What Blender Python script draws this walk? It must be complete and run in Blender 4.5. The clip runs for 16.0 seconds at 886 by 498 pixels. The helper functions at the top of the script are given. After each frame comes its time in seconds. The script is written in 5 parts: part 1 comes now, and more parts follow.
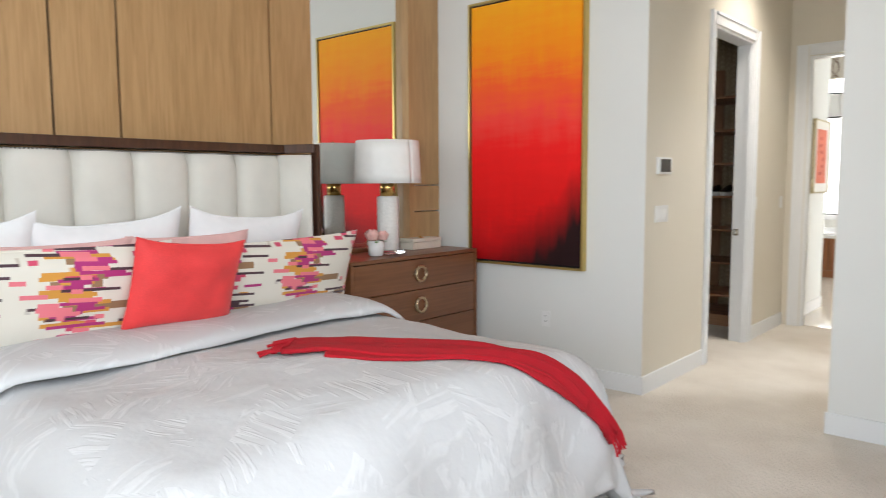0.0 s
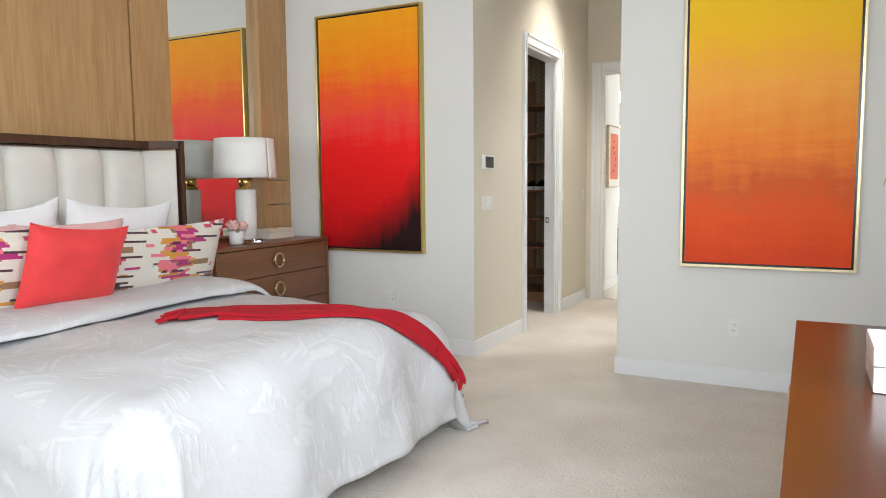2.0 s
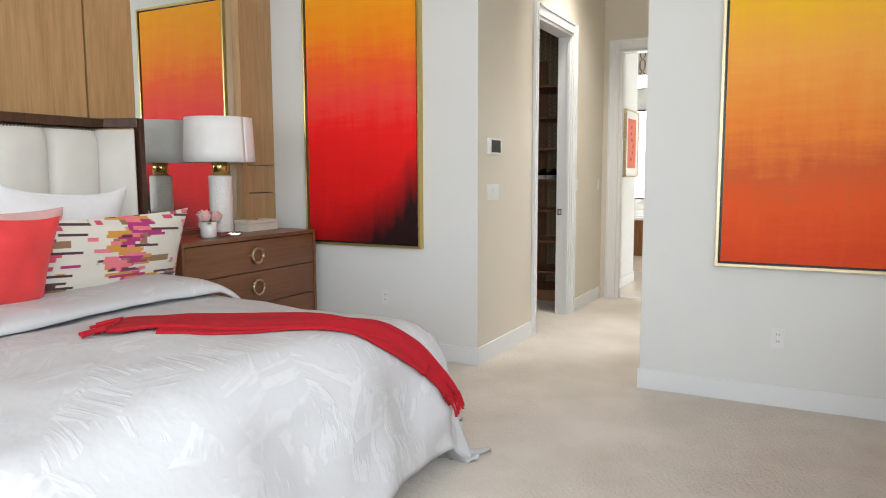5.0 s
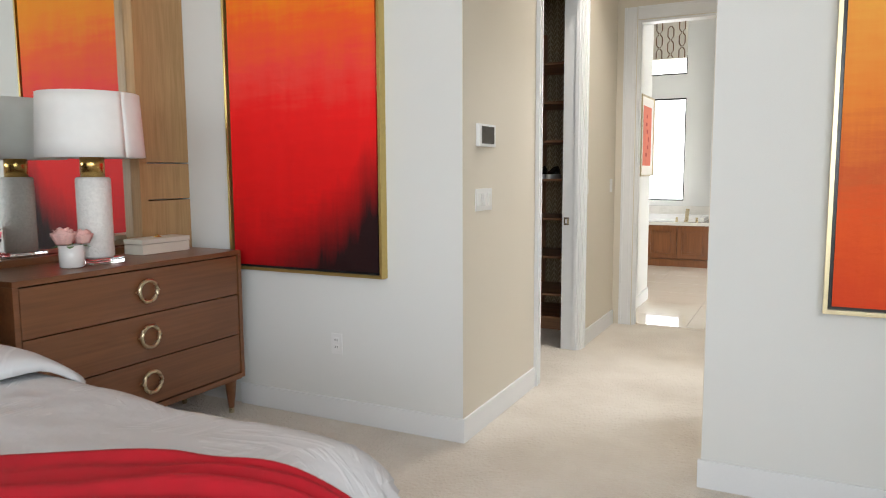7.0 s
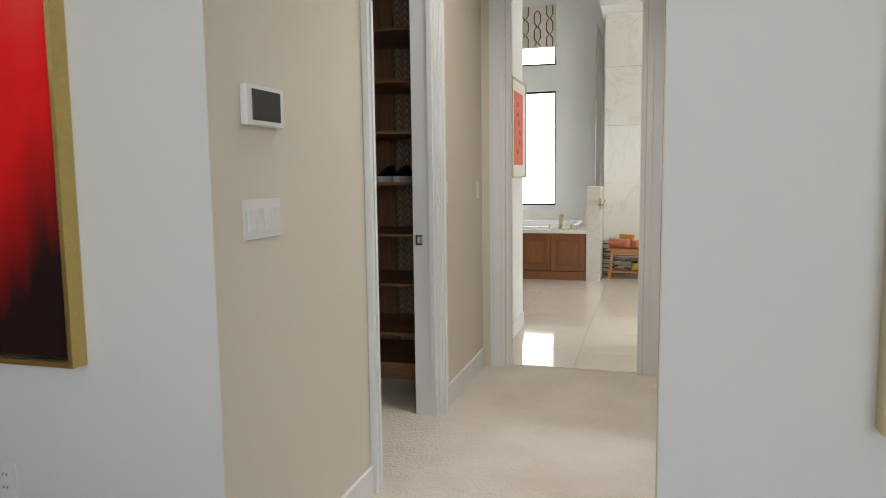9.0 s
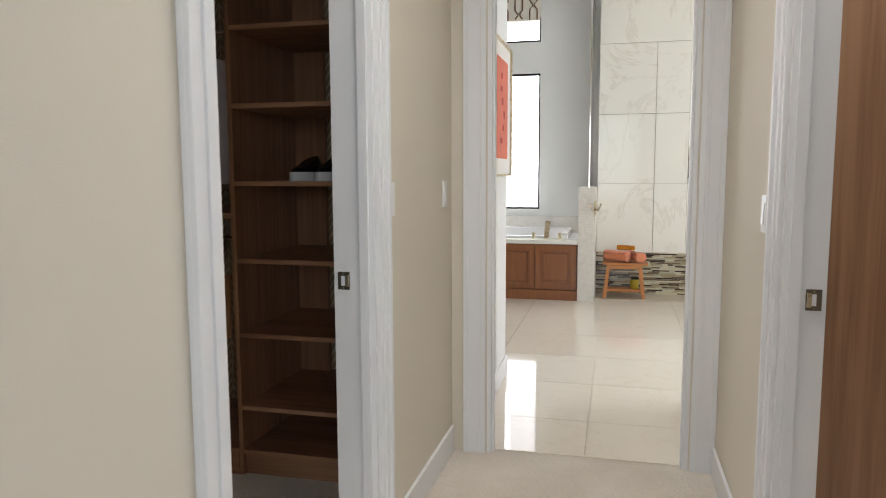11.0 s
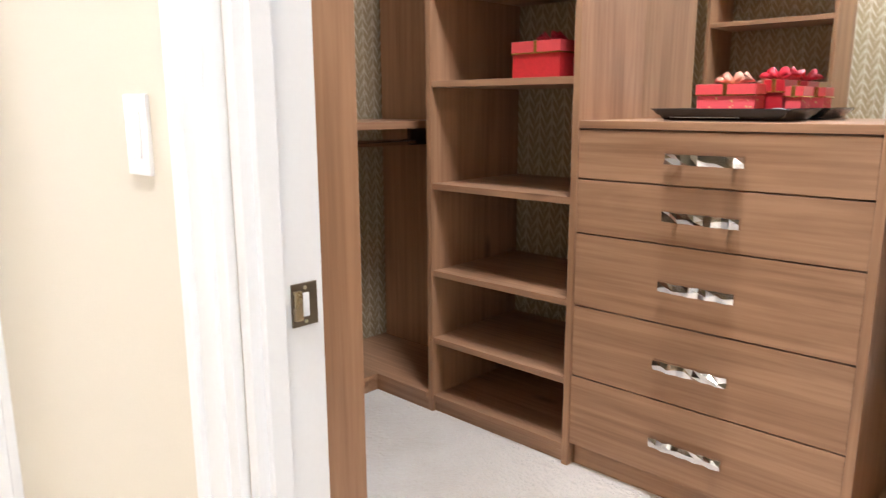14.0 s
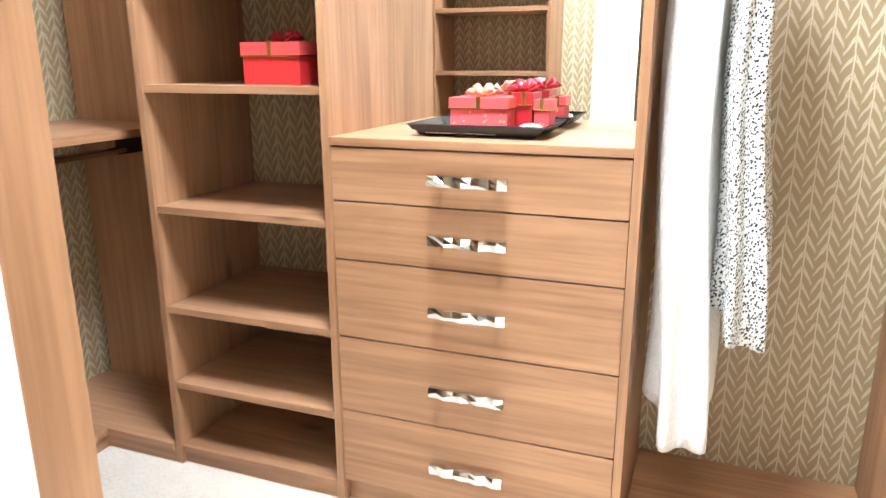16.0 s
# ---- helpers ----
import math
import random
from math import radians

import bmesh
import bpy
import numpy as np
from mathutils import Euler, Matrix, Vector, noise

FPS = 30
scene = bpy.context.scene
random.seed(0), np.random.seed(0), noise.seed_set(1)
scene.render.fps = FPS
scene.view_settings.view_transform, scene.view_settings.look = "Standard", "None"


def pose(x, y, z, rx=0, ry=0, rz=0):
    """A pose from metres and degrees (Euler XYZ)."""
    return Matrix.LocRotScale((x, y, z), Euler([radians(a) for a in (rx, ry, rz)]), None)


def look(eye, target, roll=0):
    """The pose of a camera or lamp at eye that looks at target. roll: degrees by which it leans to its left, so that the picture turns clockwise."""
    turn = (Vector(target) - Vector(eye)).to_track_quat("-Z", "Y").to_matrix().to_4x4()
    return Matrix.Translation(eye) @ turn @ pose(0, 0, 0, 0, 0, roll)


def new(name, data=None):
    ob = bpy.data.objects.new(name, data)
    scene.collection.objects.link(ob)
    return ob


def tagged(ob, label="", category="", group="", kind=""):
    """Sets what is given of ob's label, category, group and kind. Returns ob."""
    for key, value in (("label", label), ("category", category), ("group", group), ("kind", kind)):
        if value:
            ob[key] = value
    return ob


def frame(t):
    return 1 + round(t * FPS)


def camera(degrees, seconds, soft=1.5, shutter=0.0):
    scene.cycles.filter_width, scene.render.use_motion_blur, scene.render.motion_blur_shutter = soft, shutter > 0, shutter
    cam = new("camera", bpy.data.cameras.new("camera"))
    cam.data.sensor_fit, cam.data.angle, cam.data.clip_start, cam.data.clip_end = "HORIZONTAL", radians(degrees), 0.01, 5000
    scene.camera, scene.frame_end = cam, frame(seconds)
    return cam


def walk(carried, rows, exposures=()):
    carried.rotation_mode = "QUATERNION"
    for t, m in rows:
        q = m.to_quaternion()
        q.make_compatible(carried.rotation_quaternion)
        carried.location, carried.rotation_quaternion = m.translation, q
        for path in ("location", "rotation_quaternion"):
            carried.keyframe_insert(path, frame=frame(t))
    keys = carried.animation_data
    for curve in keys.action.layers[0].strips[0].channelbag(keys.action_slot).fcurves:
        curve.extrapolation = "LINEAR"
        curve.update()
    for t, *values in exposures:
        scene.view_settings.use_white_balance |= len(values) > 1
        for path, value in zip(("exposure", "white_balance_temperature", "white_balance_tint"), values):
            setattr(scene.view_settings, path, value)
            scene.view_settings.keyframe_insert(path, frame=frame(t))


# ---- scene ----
cam = camera(64.2, 16.0, soft=1.0, shutter=0.25)
PATH = [
    (0, (0.615, 2.307, 1.435), (-0.695, 3.807, 1.249), -0.3),
    (0.5, (0.728, 2.157, 1.39), (-0.324, 3.848, 1.212), -0.6),
    (1, (0.814, 1.987, 1.393), (-0.13, 3.741, 1.212), -0.6),
    (1.5, (0.869, 1.802, 1.387), (-0.051, 3.569, 1.207), -0.5),
    (2, (0.879, 1.674, 1.381), (-0.037, 3.443, 1.195), -0.5),
    (2.5, (0.919, 1.571, 1.358), (-0.004, 3.336, 1.173), -0.4),
    (3, (0.931, 1.561, 1.341), (0.002, 3.323, 1.155), -0.4),
    (5.5, (0.53, 2.573, 1.35), (-0.405, 4.328, 1.134), -0.2),
    (6, (0.408, 2.902, 1.33), (-0.521, 4.66, 1.112), -0.3),
    (6.5, (0.21, 3.264, 1.349), (-0.704, 5.029, 1.129), -0.1),
    (7, (0.017, 3.586, 1.362), (-0.88, 5.36, 1.144), -0.3),
    (7.5, (-0.115, 3.949, 1.332), (-0.877, 5.785, 1.113), -0.4),
    (8, (-0.225, 4.346, 1.326), (-0.884, 6.222, 1.109), -0.3),
    (8.5, (-0.297, 4.724, 1.364), (-0.897, 6.619, 1.145), -0.2),
    (9, (-0.347, 5.086, 1.341), (-0.903, 6.995, 1.131), -0.7),
    (11.3, (-0.735, 6.846, 1.331), (-1.177, 8.785, 1.112), -0.1),
    (11.5, (-0.744, 6.971, 1.346), (-1.151, 8.917, 1.126), -0.1),
    (12, (-0.743, 7.255, 1.326), (-0.949, 9.232, 1.107), -0.2),
    (12.5, (-0.703, 7.537, 1.299), (-0.584, 9.522, 1.079), -0.3),
    (13, (-0.684, 7.732, 1.258), (-0.127, 9.64, 1.039), -0.1),
    (13.5, (-0.7, 7.874, 1.253), (0.389, 9.53, 0.986), -0.1),
    (14, (-0.707, 7.949, 1.24), (0.715, 9.298, 0.842), -0.2),
    (14.5, (-0.711, 7.982, 1.228), (0.84, 9.132, 0.705), -0.4),
    (15, (-0.693, 8.016, 1.263), (0.931, 9.027, 0.679), -0.4),
    (15.5, (-0.607, 8.084, 1.321), (1.086, 8.971, 0.733), -0.2),
    (16, (-0.531, 8.175, 1.401), (1.273, 8.867, 0.885), -0.2),
]
EXPO = [(0.0, 0.27, 6500, 10), (7.0, 0.24, 6500, 10), (8.0, -0.03, 6500, 10), (9.0, -0.32, 6500, 10), (11.5, -0.1, 6250, 12), (12.5, -0.18, 6300, 12), (13.0, -0.12, 6200, 12), (13.5, 0.75, 6250, 13), (14.0, 1.38, 6200, 14), (14.5, 1.78, 6250, 14), (15.0, 1.9, 6250, 14), (16.0, 2.4, 6050, 7)]
walk(cam, [(t, look(eye, target, roll)) for t, eye, target, roll in PATH], EXPO)

# ---- world and lights ----
world = bpy.data.worlds.new("world")
scene.world = world
world.use_nodes = True
wn = world.node_tree
sky = wn.nodes.new("ShaderNodeTexSky")
sky.sky_type, sky.sun_disc = "NISHITA", False
sky.sun_elevation, sky.sun_rotation = radians(50), radians(200)
wn.links.new(sky.outputs[0], wn.nodes["Background"].inputs[0])
wn.nodes["Background"].inputs[1].default_value = 0.12
sun = new("sun", bpy.data.lights.new("sun", "SUN"))
sun.data.energy, sun.data.angle, sun.data.color = 2.5, radians(0.5), (1.0, 0.95, 0.88)
sun.matrix_world = look((-24.0, 8.0, 22.0), (0.0, 4.0, 0.0))


def area(name, eye, target, w, h, watts, colour, spread=math.pi):
    lamp = new(name, bpy.data.lights.new(name, "AREA"))
    lamp.data.shape, lamp.data.size, lamp.data.size_y = "RECTANGLE", w, h
    lamp.data.energy, lamp.data.color = watts, colour
    lamp.matrix_world = look(eye, target)
    lamp.data.spread = spread
    return lamp


area("bedroom_window_light", (-0.9, -1.7, 1.75), (-0.9, 6.0, 1.2), 4.0, 2.5, 72, (0.84, 0.93, 1.0))
area("bedroom_east_light", (1.44, 2.1, 1.95), (-3.2, 5.0, 1.2), 3.2, 1.5, 116, (0.90, 0.96, 1.0))
area("bath_window_light", (-2.35, 14.8, 1.7), (-1.6, 8.0, 0.6), 0.9, 1.5, 32, (0.95, 0.98, 1.0))
area("bath_side_light", (2.9, 12.0, 1.9), (-2.0, 12.2, 1.0), 2.6, 1.8, 112, (0.98, 0.98, 0.96))
area("hall_light", (-0.88, 8.4, 3.54), (-0.88, 8.4, 0.0), 0.5, 0.5, 19, (1.0, 0.94, 0.86), radians(105))
area("closet_light", (0.68, 8.65, 3.02), (0.68, 8.65, 0.0), 0.5, 0.5, 33, (0.90, 0.95, 1.0))

# ---- materials ----
MATS = {}


def shade(name, colour, rough=0.5, metal=0.0, vary=0.08, scale=6.0, bump=0.0, grain=120.0, stretch=(1, 1, 1), coat=0.0, rand=0.0, sheen=0.0, tint=None):
    """A plain surface with two scales of variation and a fine relief."""
    if name in MATS:
        return MATS[name]
    mat = bpy.data.materials.new(name)
    mat.use_nodes = True
    nt = mat.node_tree
    b = nt.nodes["Principled BSDF"]
    tc = nt.nodes.new("ShaderNodeTexCoord")
    mp = nt.nodes.new("ShaderNodeMapping")
    mp.inputs["Scale"].default_value = stretch
    nt.links.new(tc.outputs["Object"], mp.inputs[0])
    n1 = nt.nodes.new("ShaderNodeTexNoise")
    n1.inputs["Scale"].default_value, n1.inputs["Detail"].default_value = scale, 6
    n2 = nt.nodes.new("ShaderNodeTexNoise")
    n2.inputs["Scale"].default_value, n2.inputs["Detail"].default_value = grain, 3
    nt.links.new(mp.outputs[0], n1.inputs[0])
    nt.links.new(mp.outputs[0], n2.inputs[0])
    add = nt.nodes.new("ShaderNodeMath")
    add.operation = "MULTIPLY_ADD"
    add.inputs[1].default_value = 0.6
    nt.links.new(n1.outputs[0], add.inputs[0])
    half = nt.nodes.new("ShaderNodeMath")
    half.operation, half.inputs[1].default_value = "MULTIPLY", 0.4
    nt.links.new(n2.outputs[0], half.inputs[0])
    nt.links.new(half.outputs[0], add.inputs[2])
    ramp = nt.nodes.new("ShaderNodeMapRange")
    ramp.inputs[1].default_value, ramp.inputs[2].default_value = 0.3, 0.7
    nt.links.new(add.outputs[0], ramp.inputs[0])
    mix = nt.nodes.new("ShaderNodeMix")
    mix.data_type = "RGBA"
    dark = tint or [c * (1 - vary * 2) for c in colour]
    mix.inputs[6].default_value = (*dark, 1)
    mix.inputs[7].default_value = (*[min(1, c * (1 + vary)) for c in colour], 1)
    nt.links.new(ramp.outputs[0], mix.inputs[0])
    out = mix.outputs[2]
    if rand:
        oi = nt.nodes.new("ShaderNodeObjectInfo")
        hsv = nt.nodes.new("ShaderNodeHueSaturation")
        mr = nt.nodes.new("ShaderNodeMapRange")
        mr.inputs[3].default_value, mr.inputs[4].default_value = 1 - rand, 1 + rand
        nt.links.new(oi.outputs["Random"], mr.inputs[0])
        nt.links.new(mr.outputs[0], hsv.inputs["Value"])
        nt.links.new(out, hsv.inputs["Color"])
        out = hsv.outputs[0]
    nt.links.new(out, b.inputs["Base Color"])
    rr = nt.nodes.new("ShaderNodeMapRange")
    rr.inputs[3].default_value, rr.inputs[4].default_value = max(0.0, rough - 0.06), min(1.0, rough + 0.06)
    nt.links.new(n1.outputs[0], rr.inputs[0])
    nt.links.new(rr.outputs[0], b.inputs["Roughness"])
    b.inputs["Metallic"].default_value = metal
    b.inputs["Coat Weight"].default_value = coat
    b.inputs["Coat Roughness"].default_value = 0.08
    b.inputs["Sheen Weight"].default_value = sheen
    if bump:
        bp = nt.nodes.new("ShaderNodeBump")
        bp.inputs["Strength"].default_value, bp.inputs["Distance"].default_value = bump, 0.01
        nt.links.new(n2.outputs[0], bp.inputs["Height"])
        nt.links.new(bp.outputs[0], b.inputs["Normal"])
    MATS[name] = mat
    return mat


def node(nt, kind, **inputs):
    n = nt.nodes.new(kind)
    for k, v in inputs.items():
        n.inputs[k].default_value = v
    return n


def wood(name, light, dark, axis="Z", rough=0.4, size=1.0, coat=0.0, knots=True):
    """Veneer with long grain along one axis, cathedral figure and a few knots."""
    if name in MATS:
        return MATS[name]
    mat = bpy.data.materials.new(name)
    mat.use_nodes = True
    nt = mat.node_tree
    b = nt.nodes["Principled BSDF"]
    tc = nt.nodes.new("ShaderNodeTexCoord")
    oi = nt.nodes.new("ShaderNodeObjectInfo")
    shift = nt.nodes.new("ShaderNodeVectorMath")
    shift.operation = "MULTIPLY_ADD"
    shift.inputs[1].default_value = (7.3, 11.1, 5.7)
    nt.links.new(oi.outputs["Random"], shift.inputs[0])
    nt.links.new(tc.outputs["Object"], shift.inputs[2])
    sc = {"X": (1.1, 14, 14), "Y": (14, 1.1, 14), "Z": (14, 14, 1.1)}[axis]
    mp = nt.nodes.new("ShaderNodeMapping")
    mp.inputs["Scale"].default_value = [s * size for s in sc]
    nt.links.new(shift.outputs[0], mp.inputs[0])
    n1 = node(nt, "ShaderNodeTexNoise", Scale=1.0, Detail=5.0, Roughness=0.6, Distortion=1.2)
    nt.links.new(mp.outputs[0], n1.inputs[0])
    fine = nt.nodes.new("ShaderNodeMapping")
    fine.inputs["Scale"].default_value = [s * size * 6 if s > 2 else s * size * 2 for s in sc]
    nt.links.new(shift.outputs[0], fine.inputs[0])
    n2 = node(nt, "ShaderNodeTexNoise", Scale=1.0, Detail=3.0)
    nt.links.new(fine.outputs[0], n2.inputs[0])
    ad = nt.nodes.new("ShaderNodeMath")
    ad.operation, ad.inputs[1].default_value = "MULTIPLY_ADD", 0.45
    nt.links.new(n2.outputs[0], ad.inputs[0])
    hf = nt.nodes.new("ShaderNodeMath")
    hf.operation, hf.inputs[1].default_value = "MULTIPLY", 0.6
    nt.links.new(n1.outputs[0], hf.inputs[0])
    nt.links.new(hf.outputs[0], ad.inputs[2])
    cr = nt.nodes.new("ShaderNodeValToRGB")
    cr.color_ramp.elements[0].position, cr.color_ramp.elements[0].color = 0.38, (*dark, 1)
    cr.color_ramp.elements[1].position, cr.color_ramp.elements[1].color = 0.62, (*light, 1)
    nt.links.new(ad.outputs[0], cr.inputs[0])
    out = cr.outputs[0]
    if knots:
        km = nt.nodes.new("ShaderNodeMapping")
        km.inputs["Scale"].default_value = [2.0 if s > 2 else 0.7 for s in sc]
        nt.links.new(shift.outputs[0], km.inputs[0])
        vo = node(nt, "ShaderNodeTexVoronoi", Scale=1.6)
        nt.links.new(km.outputs[0], vo.inputs[0])
        kr = nt.nodes.new("ShaderNodeMapRange")
        kr.inputs[1].default_value, kr.inputs[2].default_value = 0.02, 0.09
        nt.links.new(vo.outputs["Distance"], kr.inputs[0])
        mx = nt.nodes.new("ShaderNodeMix")
        mx.data_type = "RGBA"
        mx.inputs[6].default_value = (*[c * 0.55 for c in dark], 1)
        nt.links.new(kr.outputs[0], mx.inputs[0])
        nt.links.new(out, mx.inputs[7])
        out = mx.outputs[2]
    nt.links.new(out, b.inputs["Base Color"])
    b.inputs["Roughness"].default_value = rough
    b.inputs["Coat Weight"].default_value = coat
    b.inputs["Coat Roughness"].default_value = 0.15
    bp = nt.nodes.new("ShaderNodeBump")
    bp.inputs["Strength"].default_value, bp.inputs["Distance"].default_value = 0.15, 0.003
    nt.links.new(ad.outputs[0], bp.inputs["Height"])
    nt.links.new(bp.outputs[0], b.inputs["Normal"])
    MATS[name] = mat
    return mat


def glass(name, tint=(1, 1, 1), rough=0.0):
    mat = bpy.data.materials.new(name)
    mat.use_nodes = True
    b = mat.node_tree.nodes["Principled BSDF"]
    b.inputs["Base Color"].default_value = (*tint, 1)
    b.inputs["Transmission Weight"].default_value, b.inputs["Roughness"].default_value, b.inputs["IOR"].default_value = 1.0, rough, 1.45
    return mat


def glow(name, colour, strength):
    mat = bpy.data.materials.new(name)
    mat.use_nodes = True
    b = mat.node_tree.nodes["Principled BSDF"]
    b.inputs["Base Color"].default_value = (*colour, 1)
    b.inputs["Emission Color"].default_value = (*colour, 1)
    b.inputs["Emission Strength"].default_value = strength
    return mat


def canvas(name, stops, burn):
    """Brushed abstract painting: a vertical run of colours, streaked and blotched."""
    mat = bpy.data.materials.new(name)
    mat.use_nodes = True
    nt = mat.node_tree
    b = nt.nodes["Principled BSDF"]
    tc = nt.nodes.new("ShaderNodeTexCoord")
    sp = nt.nodes.new("ShaderNodeSeparateXYZ")
    nt.links.new(tc.outputs["Generated"], sp.inputs[0])
    mp = nt.nodes.new("ShaderNodeMapping")
    mp.inputs["Scale"].default_value = (9, 1, 2.2)
    nt.links.new(tc.outputs["Generated"], mp.inputs[0])
    n1 = node(nt, "ShaderNodeTexNoise", Scale=1.0, Detail=7.0, Roughness=0.65)
    nt.links.new(mp.outputs[0], n1.inputs[0])
    mp2 = nt.nodes.new("ShaderNodeMapping")
    mp2.inputs["Scale"].default_value = (2.0, 1, 34)
    nt.links.new(tc.outputs["Generated"], mp2.inputs[0])
    n2 = node(nt, "ShaderNodeTexNoise", Scale=1.0, Detail=5.0, Roughness=0.7)
    nt.links.new(mp2.outputs[0], n2.inputs[0])

    def madd(src, k, off):
        m = nt.nodes.new("ShaderNodeMath")
        m.operation, m.inputs[1].default_value = "MULTIPLY_ADD", k
        nt.links.new(src, m.inputs[0])
        if isinstance(off, float):
            m.inputs[2].default_value = off
        else:
            nt.links.new(off, m.inputs[2])
        return m.outputs[0]

    pos = madd(n1.outputs[0], 0.20, madd(n2.outputs[0], 0.20, madd(sp.outputs[2], 1.0, -0.20)))
    cr = nt.nodes.new("ShaderNodeValToRGB")
    els = cr.color_ramp.elements
    while len(els) < len(stops):
        els.new(0.5)
    for e, (p, c) in zip(els, stops):
        e.position, e.color = p, (*c, 1)
    nt.links.new(pos, cr.inputs[0])
    out = cr.outputs[0]
    if burn:
        d = madd(n1.outputs[0], 0.5, madd(sp.outputs[2], -1.9, madd(sp.outputs[0], 0.75, -0.30)))
        mr = nt.nodes.new("ShaderNodeMapRange")
        mr.inputs[1].default_value, mr.inputs[2].default_value = 0.0, 0.42
        nt.links.new(d, mr.inputs[0])
        mx = nt.nodes.new("ShaderNodeMix")
        mx.data_type = "RGBA"
        mx.inputs[7].default_value = (0.018, 0.004, 0.005, 1)
        nt.links.new(mr.outputs[0], mx.inputs[0])
        nt.links.new(out, mx.inputs[6])
        out = mx.outputs[2]
    nt.links.new(out, b.inputs["Base Color"])
    b.inputs["Roughness"].default_value = 0.55
    b.inputs["Specular IOR Level"].default_value = 0.25
    n3 = node(nt, "ShaderNodeTexNoise", Scale=16.0, Detail=8.0, Roughness=0.75)
    nt.links.new(tc.outputs["Object"], n3.inputs[0])
    bp = nt.nodes.new("ShaderNodeBump")
    bp.inputs["Strength"].default_value, bp.inputs["Distance"].default_value = 0.35, 0.01
    nt.links.new(n3.outputs[0], bp.inputs["Height"])
    nt.links.new(bp.outputs[0], b.inputs["Normal"])
    return mat


def wallpaper():
    """Pale leaf sprigs stacked in columns on a tan ground, on walls along x or y."""
    mat = bpy.data.materials.new("leaf_wallpaper")
    mat.use_nodes = True
    nt = mat.node_tree
    b = nt.nodes["Principled BSDF"]
    tc = nt.nodes.new("ShaderNodeTexCoord")
    sp = nt.nodes.new("ShaderNodeSeparateXYZ")
    nt.links.new(tc.outputs["Object"], sp.inputs[0])

    def m(op, a, c=None):
        n = nt.nodes.new("ShaderNodeMath")
        n.operation = op
        for k, v in ((0, a), (1, c)):
            if v is None:
                continue
            if isinstance(v, (int, float)):
                n.inputs[k].default_value = v
            else:
                nt.links.new(v, n.inputs[k])
        return n.outputs[0]

    wob = node(nt, "ShaderNodeTexNoise", Scale=22.0, Detail=2.0)
    nt.links.new(tc.outputs["Object"], wob.inputs[0])
    u = m("ADD", m("DIVIDE", m("ADD", sp.outputs[0], sp.outputs[1]), 0.06), m("MULTIPLY", wob.outputs[0], 0.16))
    col = m("FLOOR", u)
    fu = m("ABSOLUTE", m("SUBTRACT", m("FRACT", u), 0.5))
    v = m("ADD", m("DIVIDE", sp.outputs[2], 0.05), m("MULTIPLY", wob.outputs[0], 0.5))
    v = m("ADD", v, m("MULTIPLY", m("MODULO", col, 2), 0.5))
    leafy = m("FRACT", m("ADD", v, m("MULTIPLY", fu, 2.1)))
    d1 = m("ABSOLUTE", m("SUBTRACT", leafy, 0.5))
    wide = m("SUBTRACT", 0.20, m("MULTIPLY", fu, 0.22))
    leaf = m("LESS_THAN", d1, wide)
    vein = m("GREATER_THAN", d1, 0.025)
    stem = m("LESS_THAN", fu, 0.035)
    gap = m("GREATER_THAN", fu, 0.06)
    mask = m("MAXIMUM", m("MULTIPLY", m("MULTIPLY", leaf, vein), gap), stem)
    big = node(nt, "ShaderNodeTexNoise", Scale=3.0, Detail=3.0)
    nt.links.new(tc.outputs["Object"], big.inputs[0])
    mask = m("MULTIPLY", mask, m("ADD", m("MULTIPLY", big.outputs[0], 0.5), 0.45))
    mx = nt.nodes.new("ShaderNodeMix")
    mx.data_type = "RGBA"
    mx.inputs[6].default_value = (0.36, 0.28, 0.16, 1)
    mx.inputs[7].default_value = (0.74, 0.69, 0.56, 1)
    nt.links.new(mask, mx.inputs[0])
    nt.links.new(mx.outputs[2], b.inputs["Base Color"])
    b.inputs["Roughness"].default_value = 0.5
    bp = nt.nodes.new("ShaderNodeBump")
    bp.inputs["Strength"].default_value, bp.inputs["Distance"].default_value = 0.3, 0.002
    nt.links.new(mask, bp.inputs["Height"])
    nt.links.new(bp.outputs[0], b.inputs["Normal"])
    return mat


